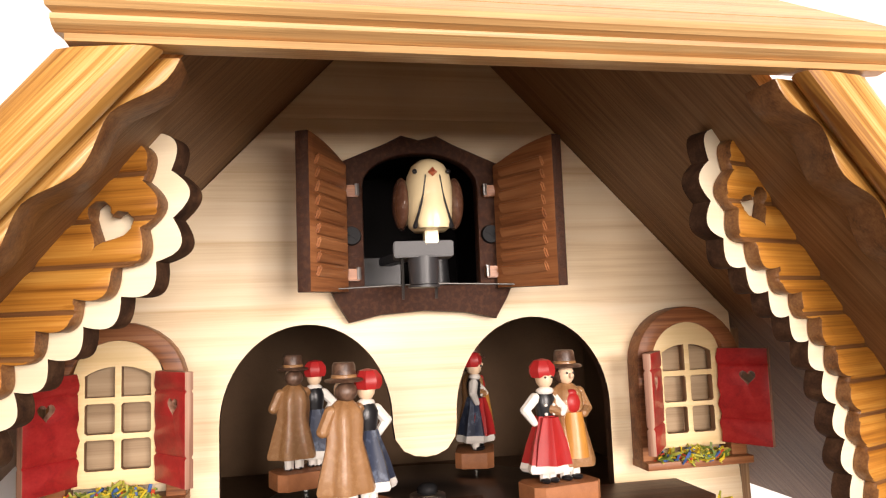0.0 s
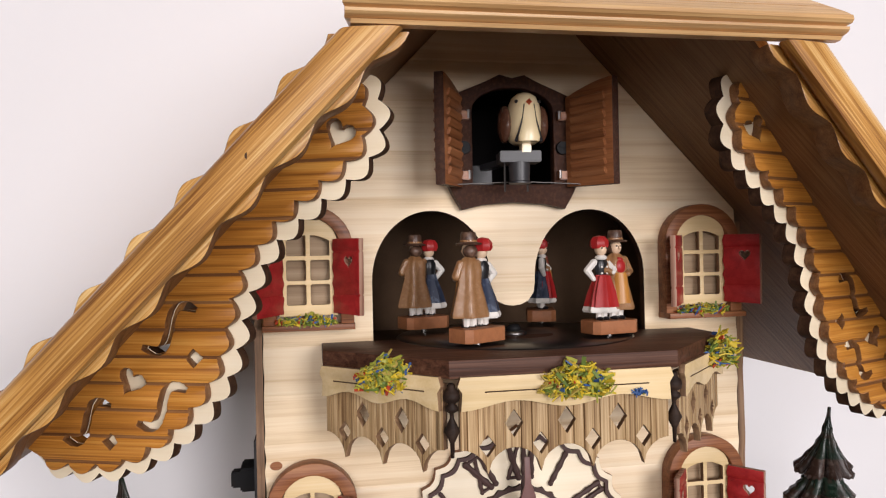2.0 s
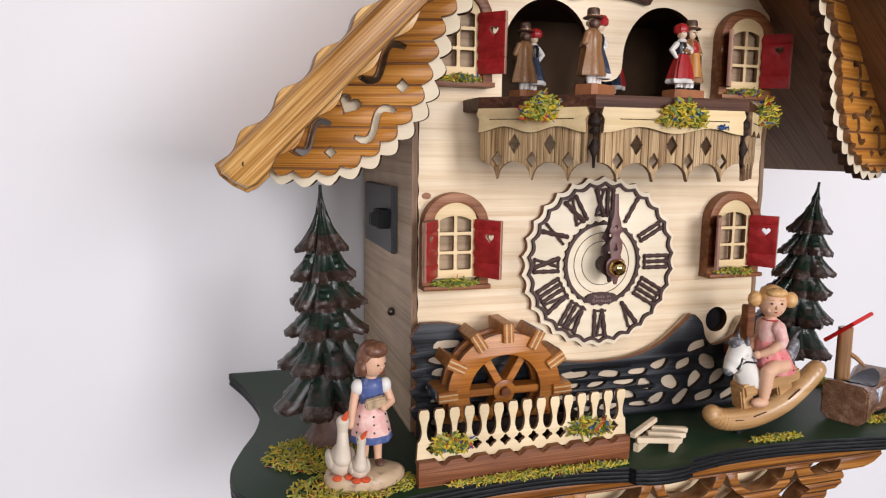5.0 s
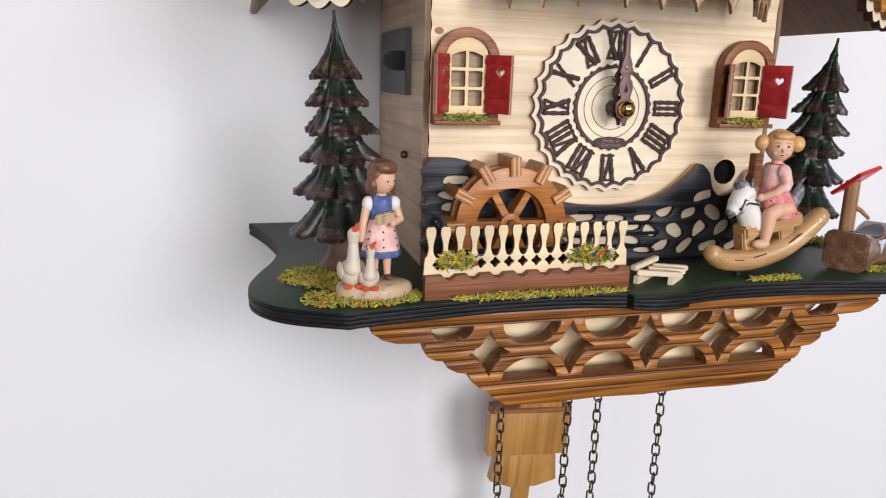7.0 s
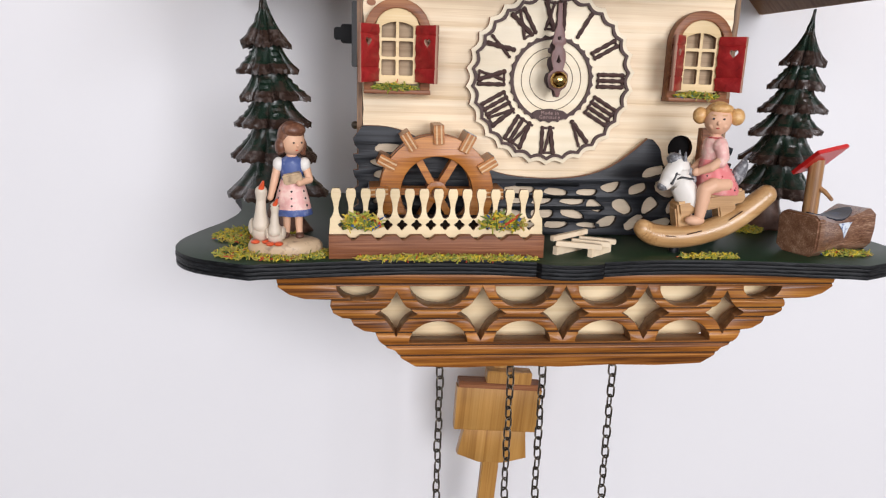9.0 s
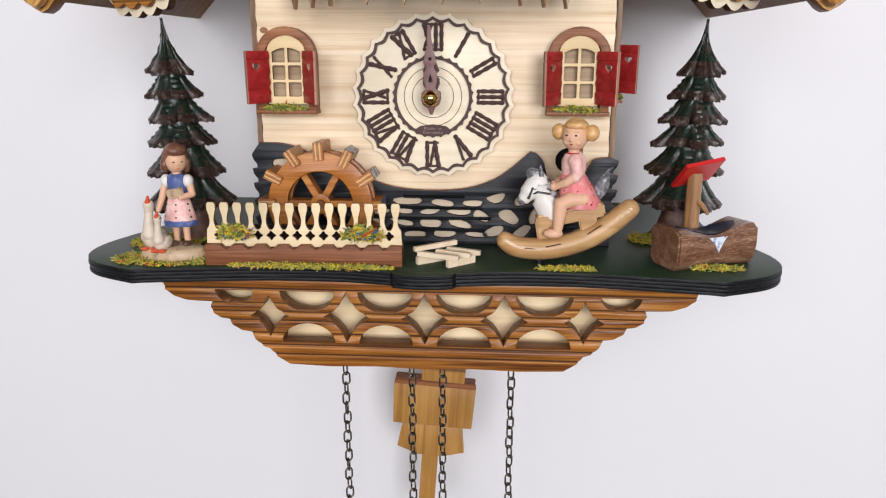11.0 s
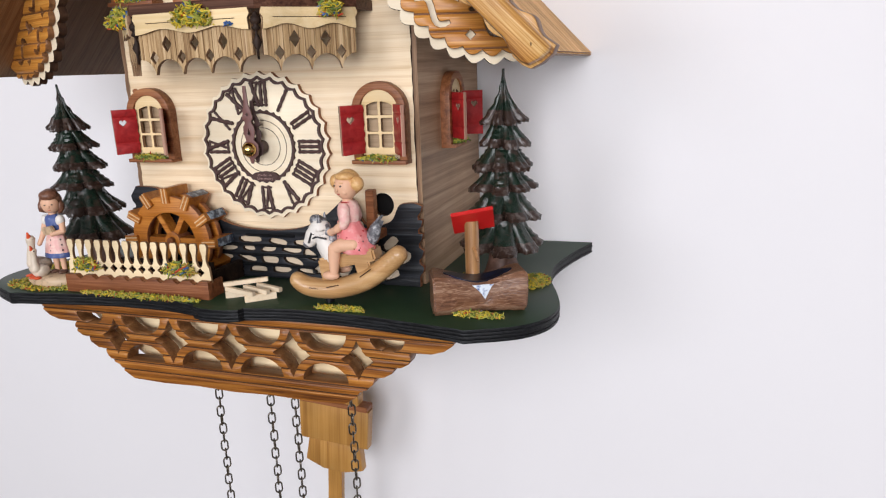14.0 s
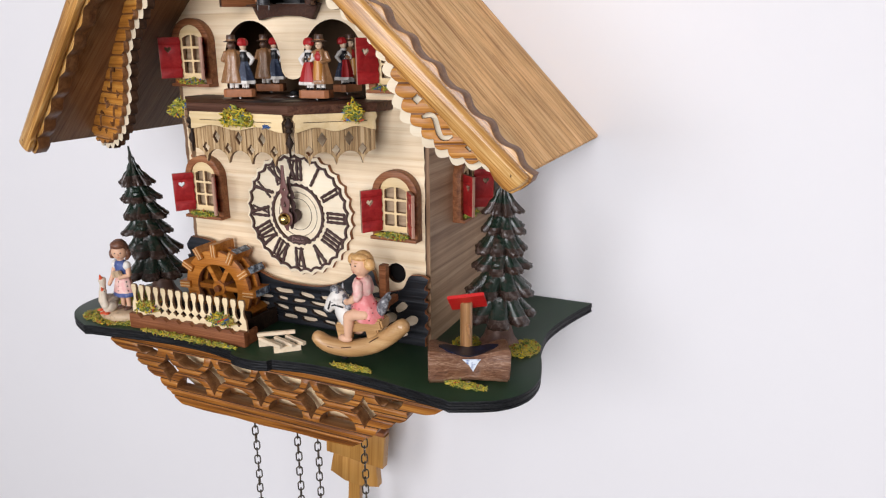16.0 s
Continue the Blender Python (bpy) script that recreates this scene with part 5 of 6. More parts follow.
part("end_strip", boxed((0.0022, 0.014, 0.012), Matrix.Translation((FLEN - 0.0015, 0.006, 0.006)), 0.0003), base_red, fence)
for k, (u, s) in enumerate(((0.0185, 0.0115), (0.098, 0.0135))):
    p = FA + fd * u
    tuft("flower_tuft", (p.x, p.y - 0.0035, FLOOR + 0.0150 + LIFT), (s * 0.92, 0.0034, 0.0100), 120, 70 + k, (5, 5, 3, 3, 1.0, 1.5), "yellow and green dried flowers tied on the fence", "flowers", 0.0092, wide=0.0006)

# ---------------------------------------------------------------- moss on the shelf
for k, (x, y, a, b, n) in enumerate(((-0.168, -0.062, 0.033, 0.017, 520), (-0.183, -0.018, 0.026, 0.024, 560), (-0.070, -0.0745, 0.052, 0.0028, 430), (0.086, -0.068, 0.0175, 0.0035, 160), (0.178, -0.060, 0.017, 0.0040, 190), (0.196, 0.020, 0.013, 0.018, 260), (0.150, 0.012, 0.012, 0.014, 200))):
    tuft("moss_patch", (x, y, FLOOR + 0.0006), (a, b, 0.0028), n, 90 + k, (5, 3.4, 2.2, 3, 0.55, 0.05), "loose yellow-green moss scattered on the shelf", "moss", 0.0052)

# ---------------------------------------------------------------- carved fir trees
TIERS = [(0.0165, 0.1125, 0.1500, 0.0009), (0.0188, 0.0970, 0.1150, 0.0085), (0.0225, 0.0810, 0.0990, 0.0105), (0.0245, 0.0645, 0.0825, 0.0120), (0.0285, 0.0445, 0.0660, 0.0135), (0.0320, 0.0215, 0.0460, 0.0150)]


def fir(place, height, lean, lobes, seed, label):
    """A carved tree: a trunk foot and six flaring tiers cut into blunt, notched branches."""
    rnd = random.Random(seed)
    tree = hub("fir_tree", label, "toy tree", (place[0], place[1], FLOOR), "carved fir trees")
    sc = height / 0.1530
    bm = bmesh.new()
    lathe(bm, [(0.0175, 0.0), (0.0160, 0.002), (0.0120, 0.008), (0.0095, 0.016), (0.0080, 0.03), (0.005, 0.06)], (0, 0, 0), 0, 14, (1, 1), 0.10, 5)
    part("trunk", bm, trunk_brown, tree, "brown carved trunk foot")
    for i, (r, z0, z1, neck) in enumerate(TIERS):
        z0, z1 = (z0 + 0.003) * sc, (z1 + 0.003) * sc
        bm = bmesh.new()
        seg, n = lobes * 10, 9
        off = rnd.uniform(0, 6.28)
        deep = [rnd.uniform(0.90, 1.08) for _ in range(lobes)]
        drop = [rnd.uniform(-0.0014, 0.0014) for _ in range(lobes)]
        rim = 0.0030 if i else 0.0024
        rings = []
        for j in range(n + 4):
            ring = []
            for k in range(seg):
                a = 2 * math.pi * k / seg
                lobe = a * lobes / (2 * math.pi)
                q = lobe - math.floor(lobe) - 0.5
                idx = int(lobe) % lobes
                ridge = 1 - (2 * abs(q)) ** 3.2
                cut = 0.5 + 0.5 * math.cos(5 * 2 * math.pi * q)
                t = min(1, j / n)
                rad = (neck + (r - neck) * t ** (2.3 if i == 0 else 1.6)) * (1 - 0.42 * t * (1 - ridge)) * (1 + (deep[idx] - 1) * t)
                zz = z1 + (z0 + rim - z1) * t + drop[idx] * t * t
                if 1 < j < n and abs(q) < 0.30 and idx % 2 == i % 2:
                    rad += (0.0006 if j % 2 else -0.0006)
                elif 1 < j <= n:
                    rad -= 0.0012 * max(0, 1 - abs(q) / 0.07) * t
                if j == n + 1:
                    rad, zz = rad * 0.985 - 0.0005 * cut, z0 + drop[idx] + 0.0009 * cut
                elif j == n + 2:
                    rad, zz = rad * 0.80, z0 + drop[idx] + 0.0012
                elif j == n + 3:
                    rad, zz = rad * 0.42, z0 + 0.0045
                if j > 1:
                    rad += rnd.uniform(-0.0003, 0.0003)
                    zz += rnd.uniform(-0.0003, 0.0003)
                rad *= sc
                f = zz / height
                ring.append(bm.verts.new((rad * math.cos(a + off) + lean[0] * f, rad * math.sin(a + off) + lean[1] * f, zz)))
            rings.append(ring)
        for j, (a, b) in enumerate(zip(rings, rings[1:])):
            for k in range(seg):
                f = bm.faces.new((a[k], a[(k + 1) % seg], b[(k + 1) % seg], b[k]))
                f.material_index = 1 if j >= n - 2 else 0
        bm.faces.new(rings[0][::-1]), bm.faces.new(rings[-1])
        bmesh.ops.recalc_face_normals(bm, faces=bm.faces)
        part("tier", bm, [tree_green, tree_brown], tree, "tier of carved dark green branches with brown tips", 44)
    return tree


fir((-0.1690, 0.0010), 0.1500, (-0.0078, -0.0155), 7, 3, "dark green carved fir tree with brown tips behind a figurine")
fir((0.1725, 0.0265), 0.1500, (0.0068, -0.0160), 7, 8, "dark green carved fir tree with brown tips beside a trough")

# ---------------------------------------------------------------- water trough with roofed post
trough = hub("water_trough", "brown carved log trough with blue water and a red-roofed post", "water trough", (0.1738, -0.0440, FLOOR))
trough.rotation_euler = (0, 0, radians(25))
bm = bmesh.new()
L_, D_, H_ = 0.0600, 0.0275, 0.0260
rnd = random.Random(21)
rows = []
for i in range(13):
    q = math.cos(math.pi * (i - 6) / 12) ** 2
    x = -L_ / 2 + L_ * i / 12
    hw, top, cut = D_ / 2 * (1 - 0.25 * q), H_ - 0.0058 * q, 0.0042 * (1 - 0.35 * q)
    under = 0.0022 * q
    ring = [(-hw + cut, 0.0), (-hw, cut + under), (-hw * (1 + 0.03 * (1 - q)), top * 0.55), (-hw, top - cut * 0.7), (-hw + cut * 0.8, top), (hw - cut * 0.8, top), (hw, top - cut * 0.7), (hw, top * 0.5), (hw, cut), (hw - cut, 0.0)]
    rows.append([bm.verts.new((x + rnd.uniform(-0.0006, 0.0006), y + rnd.uniform(-0.00045, 0.00045), max(0, z + (rnd.uniform(-0.0004, 0.0004) if z else 0)))) for y, z in ring])
for a, b in zip(rows, rows[1:]):
    for k in range(10):
        bm.faces.new((a[k], a[(k + 1) % 10], b[(k + 1) % 10], b[k]))
bm.faces.new(rows[0][::-1]), bm.faces.new(rows[-1])
bmesh.ops.recalc_face_normals(bm, faces=bm.faces)
bmesh.ops.bevel(bm, geom=[e for e in bm.edges if e.calc_face_angle(0) > 0.9], offset=0.0012, segments=2, affect="EDGES")
part("log_body", bm, log_brown, trough, "glossy brown hollowed log", 32)
bm = bmesh.new()
rows = []
for i in range(11):
    x = -0.022 + 0.044 * i / 10
    q = math.cos(math.pi * (i - 5) / 10)
    sag = 0.0058 * math.cos(math.pi * x / L_) ** 2
    rows.append([bm.verts.new((x, y, H_ - sag + 0.0007)) for y in (-0.0088 * q ** 0.5 if q > 0.01 else -0.001, 0.0080 * q ** 0.5 if q > 0.01 else 0.001)])
for a, b in zip(rows, rows[1:]):
    bm.faces.new((a[0], b[0], b[1], a[1]))
ext = bmesh.ops.extrude_face_region(bm, geom=bm.faces[:])
for v in ext["geom"]:
    if isinstance(v, bmesh.types.BMVert):
        v.co.z -= 0.003
bmesh.ops.recalc_face_normals(bm, faces=bm.faces)
part("water", bm, water_blue, trough, "dark blue glossy painted water")
bm = plate_bm([[(-0.005, H_ - 0.0072), (0.009, H_ - 0.0070), (0.0060, H_ - 0.011), (0.0030, H_ - 0.0170), (0.0000, H_ - 0.012)]], 0.0010, facing(-D_ / 2 * 0.74 - 0.0008, 0.0010), 0.0002)
part("overflow", bm, [water_white, water_white], trough, "white and blue painted overflow")
bm = bmesh.new()
tube(bm, (-0.0012, 0.0118, 0.0), (-0.0012, 0.0118, 0.0557), 0.0048, 0.0046, 0, 14)
part("post", bm, post_wood, trough, "light brown round post")
bm = bmesh.new()
limb(bm, [(-0.0006, 0.0088, 0.0385), (0, 0.0043, 0.0360), (0.0006, -0.0002, 0.0320)], [0.0017, 0.0015, 0.0012])
part("spout", bm, post_wood, trough)
u, n = Vector((0.93, 0.325, 0.145)).normalized(), Vector((-0.31, 0.57, 0.76))
n = (n - u * n.dot(u)).normalized()
w = n.cross(u)
c = Vector((0.1690, -0.0345, 0.0530))
m = (Matrix.Translation((0.1738, -0.0440, FLOOR)) @ pose(0, 0, 0, 0, 0, 25)).inverted()
m = m @ Matrix(((u.x, w.x, n.x, c.x), (u.y, w.y, n.y, c.y), (u.z, w.z, n.z, c.z), (0, 0, 0, 1)))
part("cap_roof", boxed((0.0270, 0.0245, 0.0026), m, 0.0004), red_cap, trough, "red painted slanting cap")

# ---------------------------------------------------------------- little bench of sticks
bench = hub("stick_bench", "small pale wooden bench of glued sticks on the green shelf", "toy bench", (0.012, -0.0545, FLOOR))
bench.rotation_euler = (0, 0, radians(-8))


def stick(a, b, w, h, parent, name):
    a, b = Vector(a), Vector(b)
    d = b - a
    m = Matrix.Translation((a + b) / 2) @ d.to_track_quat("X", "Z").to_matrix().to_4x4()
    part(name, boxed((d.length, w, h), m, 0.0003), stick_wood, parent)


stick_wood = wood("stick_wood", (0.60, 0.45, 0.28), (0.74, 0.60, 0.42), (0.80, 0.68, 0.50), rough=0.6, contrast=0.6)
for y, x0, x1 in ((-0.0085, -0.016, 0.0105), (-0.0010, -0.006, 0.0165), (0.0065, -0.0005, 0.0215)):
    stick((x0, y, 0.0070), (x1, y - 0.002, 0.0060), 0.0036, 0.0030, bench, "slat")
stick((-0.0185, -0.0085, 0.0095), (0.0045, 0.0118, 0.0105), 0.0032, 0.0030, bench, "cross_stick")
stick((-0.0165, -0.0095, 0.0025), (0.0015, 0.0085, 0.0025), 0.0034, 0.0050, bench, "leg")
stick((0.0035, -0.0125, 0.0025), (0.0175, 0.0040, 0.0025), 0.0034, 0.0050, bench, "leg")

# ---------------------------------------------------------------- painted figures, each one plain mesh


def dancing_couple(place, turn, seed):
    """Man in a long coat and woman in a skirt, hand in hand on a small block."""
    foot = [(0.0102, -0.0042), (0.0102, 0.0042), (0.0080, 0.0064), (-0.0080, 0.0064), (-0.0102, 0.0042), (-0.0102, -0.0042), (-0.0080, -0.0064), (0.0080, -0.0064)]
    bm = plate_bm([foot], 0.0058, Matrix.Translation((0, 0, 0.0024)), 0.0004)
    for f in bm.faces:
        f.material_index = 8
    # 0 coat, 1 hat, 2 skin, 3 white, 4 navy, 5 red, 6 black, 7 ochre, 8 base
    M, W = Vector((0.0035, 0.0, 0.0052)), Vector((-0.0037, -0.0005, 0.0052))
    for s in (-1, 1):
        tube(bm, M + Vector((s * 0.0016, 0, 0.0006)), M + Vector((s * 0.0017, 0, 0.0095)), 0.0014, 0.0017, 3, 8)
        ball(bm, M + Vector((s * 0.0016, -0.0008, 0.0008)), (0.0015, 0.0024, 0.0010), 6, seg=8)
    lathe(bm, [(0.0074, 0.0044), (0.0077, 0.0054), (0.0062, 0.0120), (0.0047, 0.0180), (0.0050, 0.0230), (0.0046, 0.0262), (0.0025, 0.0285), (0.0014, 0.0292)], M, 0, 28, (1, 0.78), 0.11, 6)
    tube(bm, M + Vector((0, -0.0030, 0.0072)), M + Vector((0, -0.0026, 0.0205)), 0.0040, 0.0028, 7, 12)
    ball(bm, M + Vector((0, -0.0026, 0.0232)), (0.0030, 0.0018, 0.0036), 5, seg=10)
    ball(bm, M + Vector((0, -0.0028, 0.0262)), (0.0016, 0.0012, 0.0012), 5, seg=8)
    ball(bm, M + Vector((0, -0.0003, 0.0316)), (0.0023, 0.0026, 0.0031), 2, seg=12)
    ball(bm, M + Vector((0, -0.0031, 0.0314)), (0.0006, 0.0008, 0.0009), 2, seg=8)
    ball(bm, M + Vector((0, 0.0008, 0.0312)), (0.0029, 0.0027, 0.0028), 1, seg=12)
    lathe(bm, [(0.0046, 0.0338), (0.0049, 0.0342), (0.0046, 0.0346), (0.0030, 0.0350), (0.0029, 0.0382), (0.0025, 0.0391), (0.0012, 0.0388), (0.0003, 0.0387)], M, 1, 16)
    lathe(bm, [(0.0029, 0.0347), (0.0032, 0.0350), (0.0032, 0.0356), (0.0029, 0.0359)], M, 0, 16)
    limb(bm, [M + Vector((0.0042, 0, 0.0262)), M + Vector((0.0062, -0.0004, 0.0210)), M + Vector((0.0028, -0.0040, 0.0200))], [0.0016, 0.0016, 0.0013], 0, 8)
    limb(bm, [M + Vector((-0.0040, 0, 0.0262)), M + Vector((-0.0060, -0.0020, 0.0218)), M + Vector((-0.0042, -0.0040, 0.0208))], [0.0016, 0.0015, 0.0012], 0, 8)
    for s in (-1, 1):
        tube(bm, W + Vector((s * 0.0012, 0, 0.0006)), W + Vector((s * 0.0012, 0, 0.0085)), 0.0012, 0.0014, 3, 8)
        ball(bm, W + Vector((s * 0.0013, -0.0008, 0.0008)), (0.0013, 0.0022, 0.0009), 6, seg=8)
    lathe(bm, [(0.0064, 0.0036), (0.0069, 0.0046), (0.0064, 0.0062)], W, 3, 28, (1, 0.88), 0.11, 7)
    lathe(bm, [(0.0065, 0.0058), (0.0051, 0.0115), (0.0033, 0.0170), (0.0025, 0.0198)], W, 5 if seed == 3 else 4, 28, (1, 0.88), 0.11, 7)
    lathe(bm, [(0.0058, 0.0060), (0.0046, 0.0125), (0.0025, 0.0195)], W + Vector((0.0002, -0.0018, 0)), 5, 28, (1, 0.80), 0.11, 7)
    lathe(bm, [(0.0024, 0.0192), (0.0029, 0.0225), (0.0031, 0.0250), (0.0020, 0.0272)], W, 6, 14, (1, 0.8))
    ball(bm, W + Vector((0, -0.0004, 0.0272)), (0.0026, 0.0021, 0.0014), 3, seg=10)
    for u in (-1, 1):
        for z in (0.0205, 0.0232):
            ball(bm, W + Vector((u * 0.0012, -0.0026, z)), 0.0005, 3, seg=6)
    ball(bm, W + Vector((0, -0.0003, 0.0308)), (0.0023, 0.0026, 0.0029), 2, seg=12)
    lathe(bm, [(0.0029, 0.0312), (0.0035, 0.0326), (0.0034, 0.0346), (0.0022, 0.0364), (0.0003, 0.0369)], W + Vector((0, 0.0006, 0)), 5, 24, (1, 1), 0.06, 8)
    limb(bm, [W + Vector((-0.0030, 0, 0.0252)), W + Vector((-0.0060, 0.0002, 0.0218)), W + Vector((-0.0040, -0.0010, 0.0180))], [0.0016, 0.0014, 0.0010], 3, 8)
    limb(bm, [W + Vector((0.0028, 0, 0.0252)), W + Vector((0.0040, -0.0028, 0.0220)), M + Vector((-0.0042, -0.0044, 0.0208))], [0.0015, 0.0013, 0.0010], 3, 8)
    for c in (M, W):
        for s in (-1, 1):
            ball(bm, c + Vector((s * 0.0010, -0.0028, 0.0322 if c is M else 0.0314)), 0.00035, 6, seg=6)
    tube(bm, (0, 0, -0.0022), (0, 0, 0.001), 0.0012, 0.0012, 9, 8)
    bmesh.ops.scale(bm, vec=(1.18, 1.18, 1.05), verts=bm.verts)
    ob = add_mesh("dancing_couple", bm, [coat_brown, hat_brown, skin_pale, fig_white, fig_navy, fig_red, fig_black, fig_ochre, base_brown, steel])
    ob.matrix_world = pose(*place, 0, 0, turn)
    return tagged(ob, "painted dancing couple figurine on a small brown block", "figurine", "dancing couples on the turntable")


dancing_couple((-0.0405, 0.0240, 0.1980), 200, 1)
dancing_couple((-0.0262, -0.0345, 0.1975), 212, 2)
dancing_couple((0.0385, -0.0245, 0.1975), 12, 3)
dancing_couple((0.0268, 0.0405, 0.1980), 75, 4)

# girl with geese
bm = bmesh.new()
G = Vector((-0.1575, -0.0560, FLOOR + 0.0032))
MATS = [fig_stone, fig_white, skin, fig_blue, fig_pink, hair_brown, fig_orange, fig_black, trunk_brown, goose_cream]
lathe(bm, [(0.0196, -0.0032), (0.0204, -0.0010), (0.0208, 0.002), (0.0195, 0.0045), (0.017, 0.0056), (0.002, 0.0060)], G + Vector((-0.0045, -0.0035, 0)), 0, 28, (1.0, 0.62), 0.03, 5)
for s in (-1, 1):
    limb(bm, [G + Vector((s * 0.0036, 0, 0.0072)), G + Vector((s * 0.0034, 0, 0.014)), G + Vector((s * 0.0034, 0, 0.025))], [0.0018, 0.0022, 0.0026], 2, 10)
    ball(bm, G + Vector((s * 0.0040, -0.0022, 0.0070)), (0.0026, 0.0044, 0.0018), 8, seg=10)
lathe(bm, [(0.0102, 0.0185), (0.0108, 0.0195), (0.0102, 0.0222)], G, 3, 26, (1, 0.72), 0.05, 8)
lathe(bm, [(0.0101, 0.0220), (0.0092, 0.0270), (0.0076, 0.0330), (0.0058, 0.0390)], G, 4, 26, (1, 0.72), 0.05, 8)
lathe(bm, [(0.0058, 0.0380), (0.0064, 0.0425), (0.0070, 0.0470), (0.0060, 0.0500), (0.0030, 0.0518)], G, 3, 20, (1, 0.72))
ball(bm, G + Vector((0, 0, 0.0520)), (0.0030, 0.0028, 0.0028), 2)
head0 = len(bm.verts)
ball(bm, G + Vector((0, -0.0006, 0.0600)), (0.0066, 0.0064, 0.0078), 2, seg=18)
ball(bm, G + Vector((0, 0.0016, 0.0622)), (0.0076, 0.0070, 0.0088), 5, seg=18)
ball(bm, G + Vector((0, -0.0016, 0.0668)), (0.0066, 0.0058, 0.0042), 5, seg=16)
for s in (-1, 1):
    ball(bm, G + Vector((s * 0.0066, 0.0010, 0.0570)), (0.0026, 0.0040, 0.0052), 5, seg=10)
    ball(bm, G + Vector((s * 0.0024, -0.0066, 0.0606)), (0.0007, 0.0004, 0.0005), 7, seg=8)
    ball(bm, G + Vector((s * 0.0070, -0.0002, 0.0470)), (0.0034, 0.0036, 0.0042), 1, seg=12)
ball(bm, G + Vector((0, -0.0068, 0.0590)), 0.0010, 2, seg=8)
ball(bm, G + Vector((0, -0.0060, 0.0563)), (0.0010, 0.0004, 0.0004), 6, seg=8)
bm.verts.ensure_lookup_table()
bmesh.ops.rotate(bm, cent=G + Vector((0, 0, 0.055)), matrix=pose(0, 0, 0, 8, 0, 34).to_3x3(), verts=[v for v in bm.verts[head0:] if v.co.z > G.z + 0.0525])
limb(bm, [G + Vector((0.0078, 0, 0.0455)), G + Vector((0.0098, -0.002, 0.0390)), G + Vector((0.0048, -0.0075, 0.0375))], [0.0024, 0.0022, 0.0018], 2, 10)
limb(bm, [G + Vector((-0.0078, 0, 0.0455)), G + Vector((-0.0100, -0.0020, 0.0360)), G + Vector((-0.0115, -0.0055, 0.0290))], [0.0024, 0.0021, 0.0017], 2, 10)
box(bm, Matrix.Translation(G + Vector((0.0010, -0.0066, 0.0402))) @ pose(0, 0, 0, 15, -12, 0), (0.0105, 0.0035, 0.0060), 0, 0.0008)
for k in range(9):
    a = -2.6 + 2.1 * (k % 3) / 2
    z = 0.0245 + 0.0040 * (k // 3)
    r = 0.0099 - 0.9 * (z - 0.0225) * 0.27
    ball(bm, G + Vector((r * math.cos(a), 0.72 * r * math.sin(a), z)), 0.0007, 7, seg=6)
for c, h, turn in ((G + Vector((-0.0165, -0.0060, 0.004)), 1.0, -0.4), (G + Vector((-0.0085, -0.0125, 0.004)), 0.76, 0.1)):
    ball(bm, c + Vector((0, 0.0015, 0.0072 * h)), (0.0066 * h, 0.0084 * h, 0.0074 * h), 9, seg=18)
    ball(bm, c + Vector((0, 0.0080 * h, 0.0090 * h)), (0.0030 * h, 0.0050 * h, 0.0034 * h), 9, pose(0, 0, 0, 25, 0, 0), 12)
    for s in (-1, 1):
        ball(bm, c + Vector((s * 0.0054 * h, 0.0025 * h, 0.0082 * h)), (0.0022 * h, 0.0066 * h, 0.0048 * h), 9, seg=12)
    limb(bm, [c + Vector((0, -0.0034 * h, 0.0105 * h)), c + Vector((0.0002, -0.0042 * h, 0.0175 * h)), c + Vector((0.0004, -0.0030, 0.0240 * h)), c + Vector((0.0006, -0.0030, 0.0290 * h))], [0.0048 * h, 0.0032 * h, 0.0026 * h, 0.0034 * h], 9, 12)
    tube(bm, c + Vector((0.0006, -0.0040, 0.0300 * h)), c + Vector((0.0024, -0.0064, 0.0352 * h)), 0.0021 * h, 0.0006 * h, 6, 8)
    for s in (-1, 1):
        ball(bm, c + Vector((0.0006 + s * 0.0026 * h, -0.0040, 0.0292 * h)), 0.0006, 7, seg=6)
        ball(bm, c + Vector((s * 0.0030 * h, -0.0060 * h, 0.0014)), (0.0026, 0.0030, 0.0012), 6, seg=8)
tagged(add_mesh("goose_girl_figurine", bm, MATS, smooth=60), "painted girl figurine in blue and pink with two white geese", "figurine")

# girl on a rocking horse
bm = bmesh.new()
MATS = [rocker_wood, fig_rose, skin, hair_blond, fig_white, fig_grey, fig_black, fig_red, stain, burnt, fig_pink]
R = Vector((0.0012, -0.0550, FLOOR))
arc = smooth_line([(0.0480, 0.0150), (0.055, 0.0112), (0.068, 0.0100), (0.083, 0.0120), (0.099, 0.0178), (0.112, 0.0265), (0.1232, 0.0362)], 4)
for i, ((x0, z0), (x1, z1)) in enumerate(zip(arc, arc[1:])):
    t = i / (len(arc) - 1)
    r0 = 0.0070 - 0.0012 * abs(2 * t - 1) ** 3
    tube(bm, R + Vector((x0, 0, z0)), R + Vector((x1, 0, z1)), r0, r0, 0, 14)
    ball(bm, R + Vector((x1, 0, z1)), r0, 0, seg=14)
ball(bm, R + Vector((arc[0][0], 0, arc[0][1])), 0.0055, 0, seg=14)
# added peg under the rocker, coloured black like the shadow there
tube(bm, R + Vector((0.070, 0.003, 0.0)), R + Vector((0.070, 0.003, 0.006)), 0.0030, 0.0030, 6, 10)
